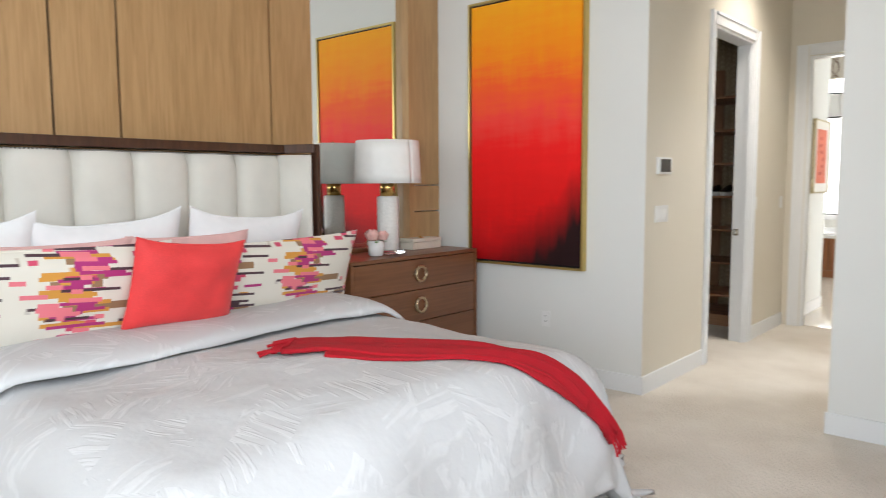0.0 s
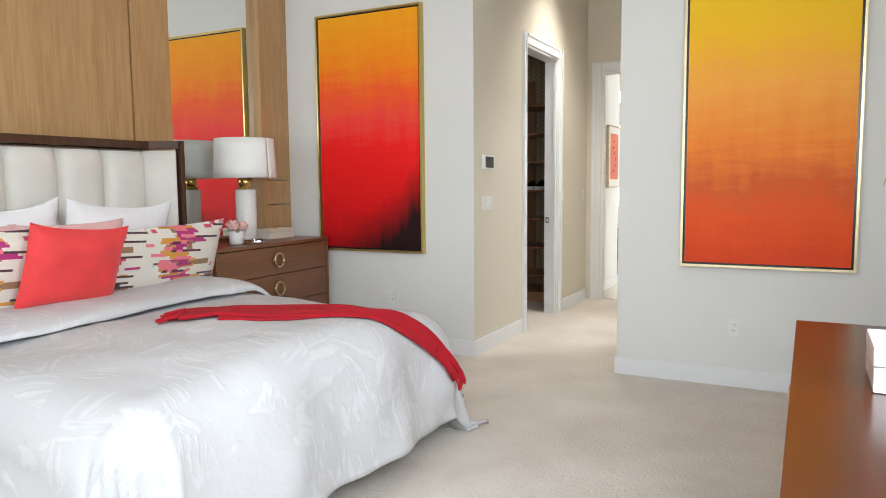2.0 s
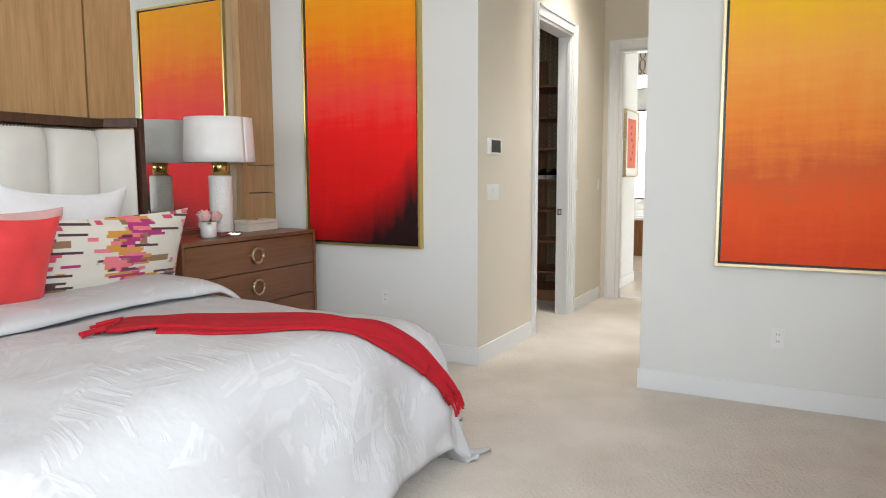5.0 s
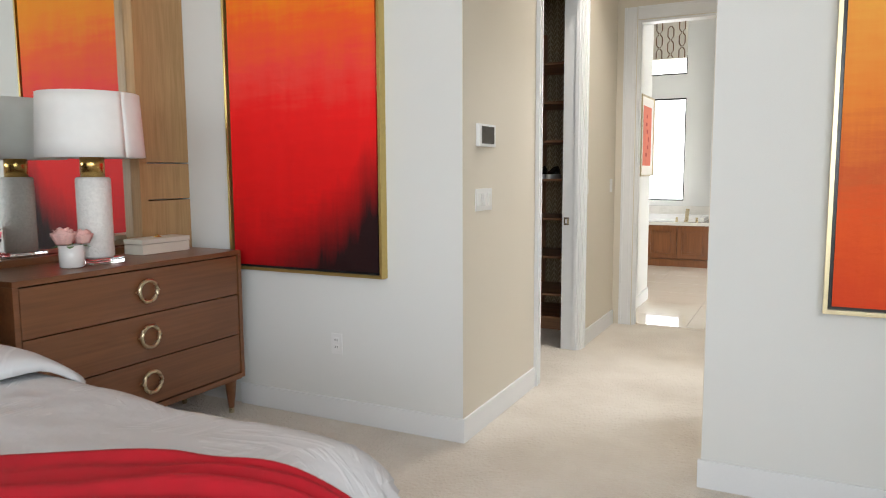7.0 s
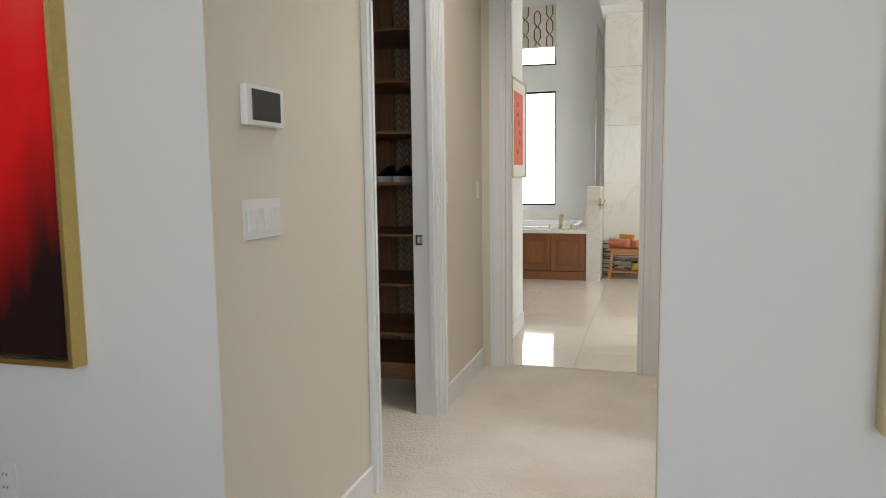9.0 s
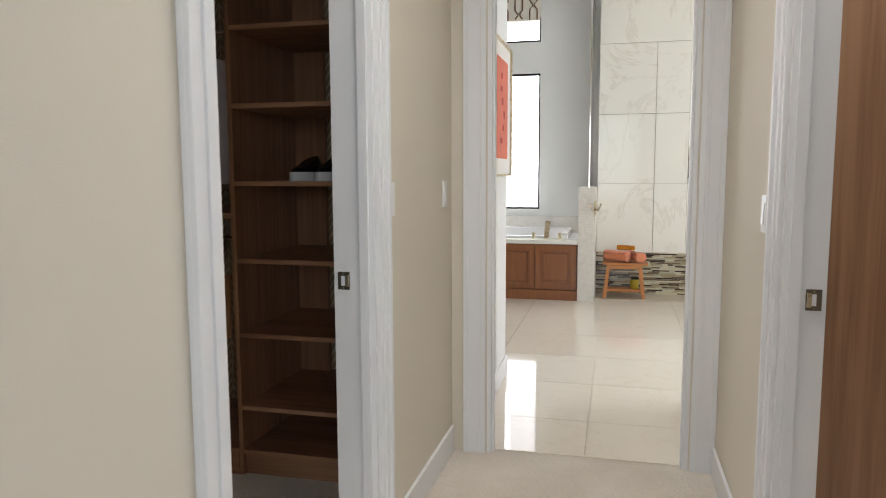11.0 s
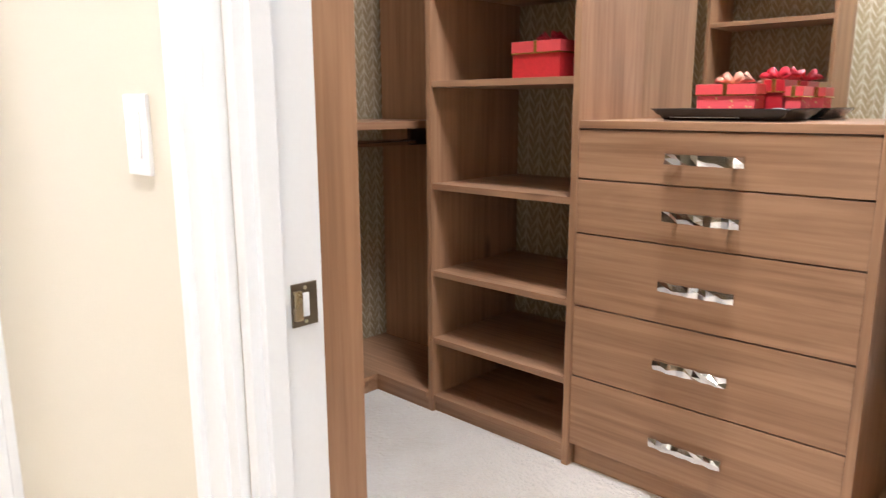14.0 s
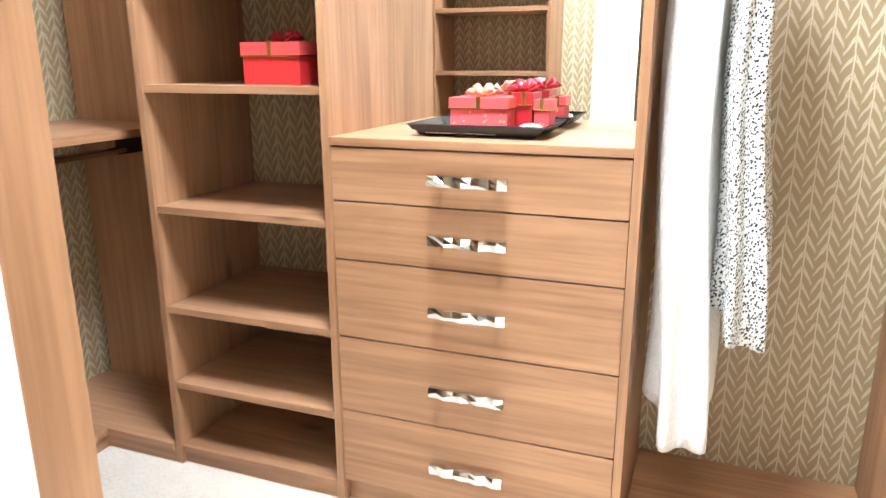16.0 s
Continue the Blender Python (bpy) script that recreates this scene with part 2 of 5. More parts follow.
def marble(name, base, vein, scale=1.3, rough=0.06):
    mat = bpy.data.materials.new(name)
    mat.use_nodes = True
    nt = mat.node_tree
    b = nt.nodes["Principled BSDF"]
    tc = nt.nodes.new("ShaderNodeTexCoord")
    n0 = node(nt, "ShaderNodeTexNoise", Scale=scale * 1.5, Detail=6.0)
    nt.links.new(tc.outputs["Object"], n0.inputs[0])
    n1 = node(nt, "ShaderNodeTexNoise", Scale=scale, Detail=8.0, Roughness=0.6, Distortion=1.5)
    nt.links.new(tc.outputs["Object"], n1.inputs[0])
    a = nt.nodes.new("ShaderNodeMath")
    a.operation, a.inputs[1].default_value = "SUBTRACT", 0.5
    nt.links.new(n1.outputs[0], a.inputs[0])
    ab = nt.nodes.new("ShaderNodeMath")
    ab.operation = "ABSOLUTE"
    nt.links.new(a.outputs[0], ab.inputs[0])
    mr = nt.nodes.new("ShaderNodeMapRange")
    mr.inputs[1].default_value, mr.inputs[2].default_value, mr.inputs[3].default_value, mr.inputs[4].default_value = 0.0, 0.02, 0.4, 0.0
    nt.links.new(ab.outputs[0], mr.inputs[0])
    mu = nt.nodes.new("ShaderNodeMath")
    mu.operation = "MULTIPLY"
    nt.links.new(mr.outputs[0], mu.inputs[0])
    nt.links.new(n0.outputs[0], mu.inputs[1])
    mx = nt.nodes.new("ShaderNodeMix")
    mx.data_type = "RGBA"
    mx.inputs[6].default_value, mx.inputs[7].default_value = (*base, 1), (*vein, 1)
    nt.links.new(mu.outputs[0], mx.inputs[0])
    nt.links.new(mx.outputs[2], b.inputs["Base Color"])
    b.inputs["Roughness"].default_value = rough
    return mat


def print_fabric():
    """Cream cloth with broken horizontal dashes in wine, pink, ochre and taupe."""
    mat = bpy.data.materials.new("dash_print_fabric")
    mat.use_nodes = True
    nt = mat.node_tree
    b = nt.nodes["Principled BSDF"]
    tc = nt.nodes.new("ShaderNodeTexCoord")
    prev = (0.70, 0.66, 0.58, 1)
    src = None
    layers = (((1.0, 2.3, 8.0), 1.5, (0.28, 0.16, 0.08), 0.655, 3.1), ((1.0, 2.0, 13.0), 1.4, (0.60, 0.06, 0.13), 0.64, 0.0), ((1.0, 1.8, 15.0), 1.3, (0.62, 0.28, 0.04), 0.675, 9.4),
              ((1.0, 2.2, 19.0), 1.2, (0.40, 0.02, 0.16), 0.67, 5.2), ((1.0, 1.2, 22.0), 1.3, (0.06, 0.025, 0.035), 0.655, 13.7), ((1.0, 2.6, 14.0), 1.5, (0.75, 0.18, 0.22), 0.67, 21.0))
    sep = nt.nodes.new("ShaderNodeSeparateXYZ")
    nt.links.new(tc.outputs["Object"], sep.inputs[0])
    for scl, s, c, cut, off in layers:
        tilt = nt.nodes.new("ShaderNodeMath")
        tilt.operation, tilt.inputs[1].default_value = "MULTIPLY_ADD", 0.03 + 0.002 * off
        nt.links.new(sep.outputs[1], tilt.inputs[0])
        nt.links.new(sep.outputs[2], tilt.inputs[2])
        row = nt.nodes.new("ShaderNodeMath")
        row.operation, row.inputs[1].default_value = "SNAP", 0.27 / scl[2]
        nt.links.new(tilt.outputs[0], row.inputs[0])
        vec = nt.nodes.new("ShaderNodeCombineXYZ")
        nt.links.new(sep.outputs[1], vec.inputs[1])
        nt.links.new(row.outputs[0], vec.inputs[2])
        mp = nt.nodes.new("ShaderNodeMapping")
        mp.inputs["Scale"].default_value, mp.inputs["Location"].default_value = (1.0, scl[1] * 1.7, 61.0), (off, off * 0.7, off * 1.3)
        nt.links.new(vec.outputs[0], mp.inputs[0])
        n = node(nt, "ShaderNodeTexNoise", Scale=s, Detail=0.0)
        nt.links.new(mp.outputs[0], n.inputs[0])
        st = nt.nodes.new("ShaderNodeMapRange")
        st.inputs[1].default_value, st.inputs[2].default_value = cut - 0.01, cut
        if scl[2] < 20:
            column = node(nt, "ShaderNodeTexWave", Scale=0.62, Distortion=1.6, Detail=1.0)
            column.bands_direction = "Y"
            column.inputs["Phase Offset"].default_value = 2.0 + off * 0.04
            nt.links.new(tc.outputs["Object"], column.inputs[0])
            lift = nt.nodes.new("ShaderNodeMath")
            lift.operation, lift.inputs[1].default_value = "MULTIPLY_ADD", 0.26
            nt.links.new(column.outputs["Fac"], lift.inputs[0])
            shifted = nt.nodes.new("ShaderNodeMath")
            shifted.operation, shifted.inputs[1].default_value = "SUBTRACT", 0.15
            nt.links.new(n.outputs[0], shifted.inputs[0])
            nt.links.new(shifted.outputs[0], lift.inputs[2])
            nt.links.new(lift.outputs[0], st.inputs[0])
        else:
            nt.links.new(n.outputs[0], st.inputs[0])
        mx = nt.nodes.new("ShaderNodeMix")
        mx.data_type = "RGBA"
        mx.inputs[7].default_value = (*c, 1)
        if src is None:
            mx.inputs[6].default_value = prev
        else:
            nt.links.new(src, mx.inputs[6])
        nt.links.new(st.outputs[0], mx.inputs[0])
        src = mx.outputs[2]
    nt.links.new(src, b.inputs["Base Color"])
    b.inputs["Roughness"].default_value, b.inputs["Sheen Weight"].default_value = 0.75, 0.2
    return mat


def duvet_cloth():
    """White jacquard: satin strokes at crossing angles raised on a matt ground."""
    mat = bpy.data.materials.new("white_jacquard")
    mat.use_nodes = True
    nt = mat.node_tree
    b = nt.nodes["Principled BSDF"]
    tc = nt.nodes.new("ShaderNodeTexCoord")
    vo = node(nt, "ShaderNodeTexVoronoi", Scale=5.5)
    nt.links.new(tc.outputs["Object"], vo.inputs[0])
    hue = nt.nodes.new("ShaderNodeSeparateColor")
    nt.links.new(vo.outputs["Color"], hue.inputs[0])
    ang = nt.nodes.new("ShaderNodeMath")
    ang.operation, ang.inputs[1].default_value = "MULTIPLY", 6.28
    nt.links.new(hue.outputs[0], ang.inputs[0])
    rot = nt.nodes.new("ShaderNodeVectorRotate")
    rot.rotation_type = "Z_AXIS"
    nt.links.new(tc.outputs["Object"], rot.inputs[0])
    nt.links.new(ang.outputs[0], rot.inputs["Angle"])
    mp = nt.nodes.new("ShaderNodeMapping")
    mp.inputs["Scale"].default_value = (4, 40, 9)
    nt.links.new(rot.outputs[0], mp.inputs[0])
    n = node(nt, "ShaderNodeTexNoise", Scale=1.0, Detail=2.0)
    nt.links.new(mp.outputs[0], n.inputs[0])
    st = nt.nodes.new("ShaderNodeMapRange")
    st.inputs[1].default_value, st.inputs[2].default_value = 0.50, 0.60
    nt.links.new(n.outputs[0], st.inputs[0])
    gate = nt.nodes.new("ShaderNodeMath")
    gate.operation, gate.inputs[1].default_value = "GREATER_THAN", 0.42
    nt.links.new(hue.outputs[1], gate.inputs[0])
    mu = nt.nodes.new("ShaderNodeMath")
    mu.operation = "MULTIPLY"
    nt.links.new(st.outputs[0], mu.inputs[0])
    nt.links.new(gate.outputs[0], mu.inputs[1])
    mx = nt.nodes.new("ShaderNodeMix")
    mx.data_type = "RGBA"
    mx.inputs[6].default_value, mx.inputs[7].default_value = (0.57, 0.57, 0.58, 1), (0.62, 0.62, 0.63, 1)
    nt.links.new(mu.outputs[0], mx.inputs[0])
    nt.links.new(mx.outputs[2], b.inputs["Base Color"])
    rg = nt.nodes.new("ShaderNodeMapRange")
    rg.inputs[3].default_value, rg.inputs[4].default_value = 0.85, 0.6
    nt.links.new(mu.outputs[0], rg.inputs[0])
    nt.links.new(rg.outputs[0], b.inputs["Roughness"])
    wr = node(nt, "ShaderNodeTexNoise", Scale=9.0, Detail=4.0)
    nt.links.new(tc.outputs["Object"], wr.inputs[0])
    ad = nt.nodes.new("ShaderNodeMath")
    ad.operation, ad.inputs[1].default_value = "MULTIPLY_ADD", 0.25
    nt.links.new(mu.outputs[0], ad.inputs[0])
    nt.links.new(wr.outputs[0], ad.inputs[2])
    bp = nt.nodes.new("ShaderNodeBump")
    bp.inputs["Strength"].default_value, bp.inputs["Distance"].default_value = 0.3, 0.02
    nt.links.new(ad.outputs[0], bp.inputs["Height"])
    nt.links.new(bp.outputs[0], b.inputs["Normal"])
    return mat


def speckle_cloth(name, base, spot, scale=90.0, cut=0.36):
    mat = bpy.data.materials.new(name)
    mat.use_nodes = True
    nt = mat.node_tree
    b = nt.nodes["Principled BSDF"]
    tc = nt.nodes.new("ShaderNodeTexCoord")
    vo = node(nt, "ShaderNodeTexVoronoi", Scale=scale)
    nt.links.new(tc.outputs["Object"], vo.inputs[0])
    lt = nt.nodes.new("ShaderNodeMath")
    lt.operation, lt.inputs[1].default_value = "LESS_THAN", cut
    nt.links.new(vo.outputs["Distance"], lt.inputs[0])
    mx = nt.nodes.new("ShaderNodeMix")
    mx.data_type = "RGBA"
    mx.inputs[6].default_value, mx.inputs[7].default_value = (*base, 1), (*spot, 1)
    nt.links.new(lt.outputs[0], mx.inputs[0])
    nt.links.new(mx.outputs[2], b.inputs["Base Color"])
    b.inputs["Roughness"].default_value = 0.7
    return mat


def carpet_mat():
    mat = bpy.data.materials.new("cut_pile_carpet")
    mat.use_nodes = True
    nt = mat.node_tree
    b = nt.nodes["Principled BSDF"]
    tc = nt.nodes.new("ShaderNodeTexCoord")
    big = node(nt, "ShaderNodeTexNoise", Scale=1.6, Detail=4.0, Roughness=0.6)
    fine = node(nt, "ShaderNodeTexNoise", Scale=170.0, Detail=3.0)
    tuft = node(nt, "ShaderNodeTexVoronoi", Scale=55.0)
    for n in (big, fine, tuft):
        nt.links.new(tc.outputs["Object"], n.inputs[0])
    cr = nt.nodes.new("ShaderNodeValToRGB")
    cr.color_ramp.elements[0].position, cr.color_ramp.elements[0].color = 0.30, (0.60, 0.52, 0.43, 1)
    cr.color_ramp.elements[1].position, cr.color_ramp.elements[1].color = 0.64, (0.80, 0.735, 0.65, 1)
    ad = nt.nodes.new("ShaderNodeMath")
    ad.operation, ad.inputs[1].default_value = "MULTIPLY_ADD", 0.7
    nt.links.new(big.outputs[0], ad.inputs[0])
    hf = nt.nodes.new("ShaderNodeMath")
    hf.operation, hf.inputs[1].default_value = "MULTIPLY", 0.3
    nt.links.new(fine.outputs[0], hf.inputs[0])
    nt.links.new(hf.outputs[0], ad.inputs[2])
    nt.links.new(ad.outputs[0], cr.inputs[0])
    nt.links.new(cr.outputs[0], b.inputs["Base Color"])
    b.inputs["Roughness"].default_value, b.inputs["Sheen Weight"].default_value = 0.95, 0.3
    hh = nt.nodes.new("ShaderNodeMath")
    hh.operation = "ADD"
    nt.links.new(fine.outputs[0], hh.inputs[0])
    nt.links.new(tuft.outputs["Distance"], hh.inputs[1])
    bp = nt.nodes.new("ShaderNodeBump")
    bp.inputs["Strength"].default_value, bp.inputs["Distance"].default_value = 0.7, 0.012
    nt.links.new(hh.outputs[0], bp.inputs["Height"])
    nt.links.new(bp.outputs[0], b.inputs["Normal"])
    return mat


def mosaic_mat():
    mat = bpy.data.materials.new("glass_mosaic")
    mat.use_nodes = True
    nt = mat.node_tree
    b = nt.nodes["Principled BSDF"]
    ge = nt.nodes.new("ShaderNodeNewGeometry")
    cr = nt.nodes.new("ShaderNodeValToRGB")
    cr.color_ramp.interpolation = "CONSTANT"
    els = cr.color_ramp.elements
    cols = ((0.0, (0.05, 0.035, 0.025)), (0.24, (0.33, 0.27, 0.17)), (0.46, (0.55, 0.49, 0.35)), (0.66, (0.16, 0.12, 0.075)), (0.82, (0.42, 0.40, 0.30)))
    while len(els) < len(cols):
        els.new(0.5)
    for e, (p, c) in zip(els, cols):
        e.position, e.color = p, (*c, 1)
    nt.links.new(ge.outputs["Random Per Island"], cr.inputs[0])
    nt.links.new(cr.outputs[0], b.inputs["Base Color"])
    b.inputs["Roughness"].default_value = 0.15
    return mat


WALL = shade("cream_wall_paint", (0.76, 0.765, 0.745), 0.75, vary=0.015, scale=1.2, bump=0.06, grain=260)
# Hall walls get a warmer beige tone than the bedroom walls.
WARM = shade("warm_beige_hall_wall", (0.72, 0.665, 0.565), 0.75, vary=0.015, scale=1.2, bump=0.06, grain=260)
WHITE = shade("white_trim_paint", (0.80, 0.81, 0.82), 0.4, vary=0.015, scale=2, bump=0.02)
CEIL = shade("white_ceiling_paint", (0.80, 0.79, 0.77), 0.85, vary=0.01, scale=1.5, bump=0.05, grain=200)
CARPET = carpet_mat()
PANEL = wood("oak_wall_panel", (0.47, 0.285, 0.13), (0.36, 0.205, 0.085), "Z", 0.42, 1.6, knots=False)
DARKGAP = shade("dark_groove", (0.05, 0.03, 0.015), 0.7)
ESPRESSO = wood("espresso_wood", (0.075, 0.03, 0.016), (0.035, 0.013, 0.007), "Z", 0.3, 1.2, 0.3, False)
MAHOG = wood("reddish_brown_wood", (0.070, 0.014, 0.005), (0.045, 0.009, 0.003), "Y", 0.24, 1.0, 0.0, False)
WALNUT = wood("brown_stained_wood", (0.20, 0.080, 0.032), (0.145, 0.055, 0.021), "Y", 0.38, 1.0, 0.15, False)
CLOSET_H = wood("closet_wood_level_grain", (0.42, 0.235, 0.13), (0.27, 0.135, 0.068), "Y", 0.42, 0.7)
CLOSET_V = wood("closet_wood_upright_grain", (0.40, 0.22, 0.12), (0.26, 0.13, 0.065), "Z", 0.42, 0.7)
CLOSET_X = wood("closet_wood_cross_grain", (0.41, 0.225, 0.125), (0.265, 0.13, 0.066), "X", 0.42, 0.7)
CHERRY = wood("cherry_cabinet_wood", (0.27, 0.10, 0.035), (0.19, 0.065, 0.022), "Z", 0.3, 1.0, 0.3, False)
TEAK = wood("teak_wood", (0.52, 0.22, 0.07), (0.40, 0.15, 0.045), "X", 0.45, 1.5, 0, False)
LINEN = shade("cream_upholstery", (0.70, 0.67, 0.61), 0.8, vary=0.04, scale=8, bump=0.25, grain=420, sheen=0.2)
SHEET = shade("white_cotton", (0.80, 0.80, 0.81), 0.8, vary=0.03, scale=9, bump=0.3, grain=14, sheen=0.1)
PINK = shade("blush_cotton", (0.72, 0.44, 0.42), 0.8, vary=0.05, scale=9, bump=0.2, grain=20)
CORAL = shade("coral_velvet", (0.74, 0.045, 0.045), 0.7, vary=0.10, scale=9, bump=0.1, grain=200, sheen=0.15, tint=(0.60, 0.03, 0.03))
RED = shade("crimson_wool", (0.45, 0.002, 0.012), 0.9, vary=0.08, scale=20, bump=0.5, grain=350)
GOLD = shade("gold_leaf_frame", (0.60, 0.45, 0.16), 0.35, 0.85, vary=0.06, scale=30)
BRASS = shade("brushed_brass", (0.72, 0.49, 0.17), 0.25, 1.0, vary=0.05, scale=40)
CHAMP = shade("champagne_metal", (0.62, 0.52, 0.35), 0.28, 1.0, vary=0.05, scale=40)
BLACK = shade("black_lacquer", (0.012, 0.012, 0.014), 0.25, vary=0.05)
BRONZE = shade("dark_bronze", (0.06, 0.045, 0.035), 0.4, 0.8, vary=0.08)
CHROME = shade("polished_chrome", (0.75, 0.74, 0.73), 0.06, 1.0, vary=0.01)
MIRROR = shade("mirror_silver", (0.86, 0.88, 0.86), 0.0, 1.0, vary=0.0)
MIRROR.node_tree.nodes["Principled BSDF"].inputs["Roughness"].default_value = 0.0
for link in list(MIRROR.node_tree.links):
    if link.to_socket.name == "Roughness":
        MIRROR.node_tree.links.remove(link)
PLASTIC = shade("white_plastic", (0.80, 0.80, 0.79), 0.35, vary=0.01)
SCREEN = shade("dark_screen", (0.03, 0.03, 0.032), 0.15, vary=0.02)
SHADE = shade("white_linen_shade", (0.86, 0.85, 0.83), 0.85, vary=0.02, scale=20, bump=0.2, grain=500)
ALAB = shade("white_speckled_stone", (0.82, 0.80, 0.77), 0.6, vary=0.06, scale=60, bump=0.5, grain=90)
CRYSTAL = glass("clear_acrylic")
CERAMIC = shade("white_ceramic", (0.82, 0.81, 0.80), 0.25, vary=0.02)
ROSE = shade("pale_pink_petal", (0.86, 0.52, 0.48), 0.6, vary=0.08, scale=30)
LEAF = shade("green_leaf", (0.07, 0.24, 0.03), 0.45, vary=0.15, scale=30)
SHAGREEN = shade("ivory_box_skin", (0.72, 0.68, 0.58), 0.45, vary=0.04, scale=20, bump=0.2, grain=300)
PAPER = wallpaper()
MARBLE = marble("white_marble_wall", (0.78, 0.76, 0.68), (0.42, 0.36, 0.26), 1.0, 0.05)
FLOORSTONE = marble("cream_polished_tile", (0.76, 0.69, 0.59), (0.62, 0.50, 0.34), 1.6, 0.05)
TILEWHITE = marble("pale_ledge_marble", (0.80, 0.78, 0.73), (0.45, 0.42, 0.36), 2.5, 0.12)
SPLIT = shade("split_face_tile", (0.72, 0.68, 0.62), 0.6, vary=0.06, scale=20, bump=0.6, grain=60)
GROUT = shade("tile_grout", (0.62, 0.54, 0.44), 0.9, vary=0.05)
MOSAIC = mosaic_mat()
# Window panes emit light themselves, in place of daylight behind them.
PANE = glow("glowing_frosted_pane", (0.97, 0.98, 1.0), 3.2)
GLASS = glass("clear_glass", (0.99, 1.0, 0.995))
TOWEL = shade("peach_terry", (0.85, 0.27, 0.12), 0.95, vary=0.1, scale=40, bump=0.8, grain=300, sheen=0.4)
TOWEL2 = shade("amber_terry", (0.72, 0.28, 0.02), 0.95, vary=0.1, scale=40, bump=0.8, grain=300)

# ---- building helpers ----
BASE = {}


def thing(name, loc, label, category, group=""):
    e = new(name)
    e.empty_display_size = 0.05
    e.location = loc
    BASE[e] = Vector(loc)
    return tagged(e, label, category, group)


def part(name, bm, mat, parent=None, label="", smooth=False):
    me = bpy.data.meshes.new(name)
    if parent is not None:
        bmesh.ops.translate(bm, verts=bm.verts, vec=-BASE[parent])
    bmesh.ops.recalc_face_normals(bm, faces=bm.faces)
    if smooth:
        for f in bm.faces:
            f.smooth = True
    bm.to_mesh(me)
    bm.free()
    me.materials.append(mat)
    ob = new(name, me)
    if parent is not None:
        ob.parent = parent
        BASE[ob] = BASE[parent]
    else:
        BASE[ob] = Vector((0, 0, 0))
    if label:
        tagged(ob, label)
    return ob


def setting(name, bm, mat, label, category, parent=None):
    return tagged(part(name, bm, mat, parent), label, category, "", "structure")


def box(x0, x1, y0, y1, z0, z1, bev=0.0):
    bm = bmesh.new()
    bmesh.ops.create_cube(bm, size=1)
    for v in bm.verts:
        v.co = Vector(((x0 + x1) / 2 + v.co.x * (x1 - x0), (y0 + y1) / 2 + v.co.y * (y1 - y0), (z0 + z1) / 2 + v.co.z * (z1 - z0)))
    if bev:
        bmesh.ops.bevel(bm, geom=bm.edges[:], offset=bev, segments=2, affect="EDGES", profile=0.7)
    return bm


def join(*bms):
    out = bmesh.new()
    for b in bms:
        me = bpy.data.meshes.new("tmp")
        b.to_mesh(me)
        b.free()
        out.from_mesh(me)
        bpy.data.meshes.remove(me)
    return out


def lathe(cx, cy, profile, seg=32, squash=1.0):
    """Turn a profile of (radius, height) round an upright axis."""
    bm = bmesh.new()
    rings = []
    for r, z in profile:
        rings.append([bm.verts.new((cx + r * math.cos(a), cy + squash * r * math.sin(a), z)) for a in (2 * math.pi * k / seg for k in range(seg))])
    for a, b in zip(rings, rings[1:]):
        for k in range(seg):
            bm.faces.new((a[k], a[(k + 1) % seg], b[(k + 1) % seg], b[k]))
    for ring in (rings[0], rings[-1]):
        bm.faces.new(ring)
    return bm


def tube(points, r, seg=8, closed=False):
    bm = bmesh.new()
    pts = [Vector(p) for p in points]
    rings = []
    n = len(pts)
    for i, p in enumerate(pts):
        a, b = (pts[(i - 1) % n], pts[(i + 1) % n]) if closed else (pts[max(i - 1, 0)], pts[min(i + 1, n - 1)])
        d = (b - a).normalized()
        side = d.cross(Vector((0, 0, 1)) if abs(d.z) < 0.9 else Vector((1, 0, 0))).normalized()
        up = side.cross(d)
        rr = r[i] if isinstance(r, (list, tuple)) else r
        rings.append([bm.verts.new(p + rr * (math.cos(t) * side + math.sin(t) * up)) for t in (2 * math.pi * k / seg for k in range(seg))])
    pairs = list(zip(rings, rings[1:])) + ([(rings[-1], rings[0])] if closed else [])
    for a, b in pairs:
        for k in range(seg):
            bm.faces.new((a[k], a[(k + 1) % seg], b[(k + 1) % seg], b[k]))
    if not closed:
        bm.faces.new(rings[0])
        bm.faces.new(rings[-1])
    return bm


def grid(fn, nu, nv, thick=0.0):
    """A sheet from fn(u, v), with u and v from 0 to 1; thick gives it a back."""
    bm = bmesh.new()
    vs = [[bm.verts.new(fn(i / nu, j / nv)) for j in range(nv + 1)] for i in range(nu + 1)]
    for i in range(nu):
        for j in range(nv):
            bm.faces.new((vs[i][j], vs[i + 1][j], vs[i + 1][j + 1], vs[i][j + 1]))
    if thick:
        bmesh.ops.recalc_face_normals(bm, faces=bm.faces)
        bmesh.ops.solidify(bm, geom=bm.faces[:], thickness=thick)
    return bm


def turned(bm, m):
    bmesh.ops.transform(bm, matrix=m, verts=bm.verts)
    return bm


def wob(p, s, k):
    return k * noise.noise(Vector(p) * s)


# ---- structure: bedroom, hall, bath, closets ----
H = 3.6
EDGE = 4.5


def wall(name, x0, x1, y0, y1, z0=0.0, z1=H, mat=None, label="cream painted plaster wall"):
    return setting(name, box(x0, x1, y0, y1, z0, z1), mat or WALL, label, "wall")


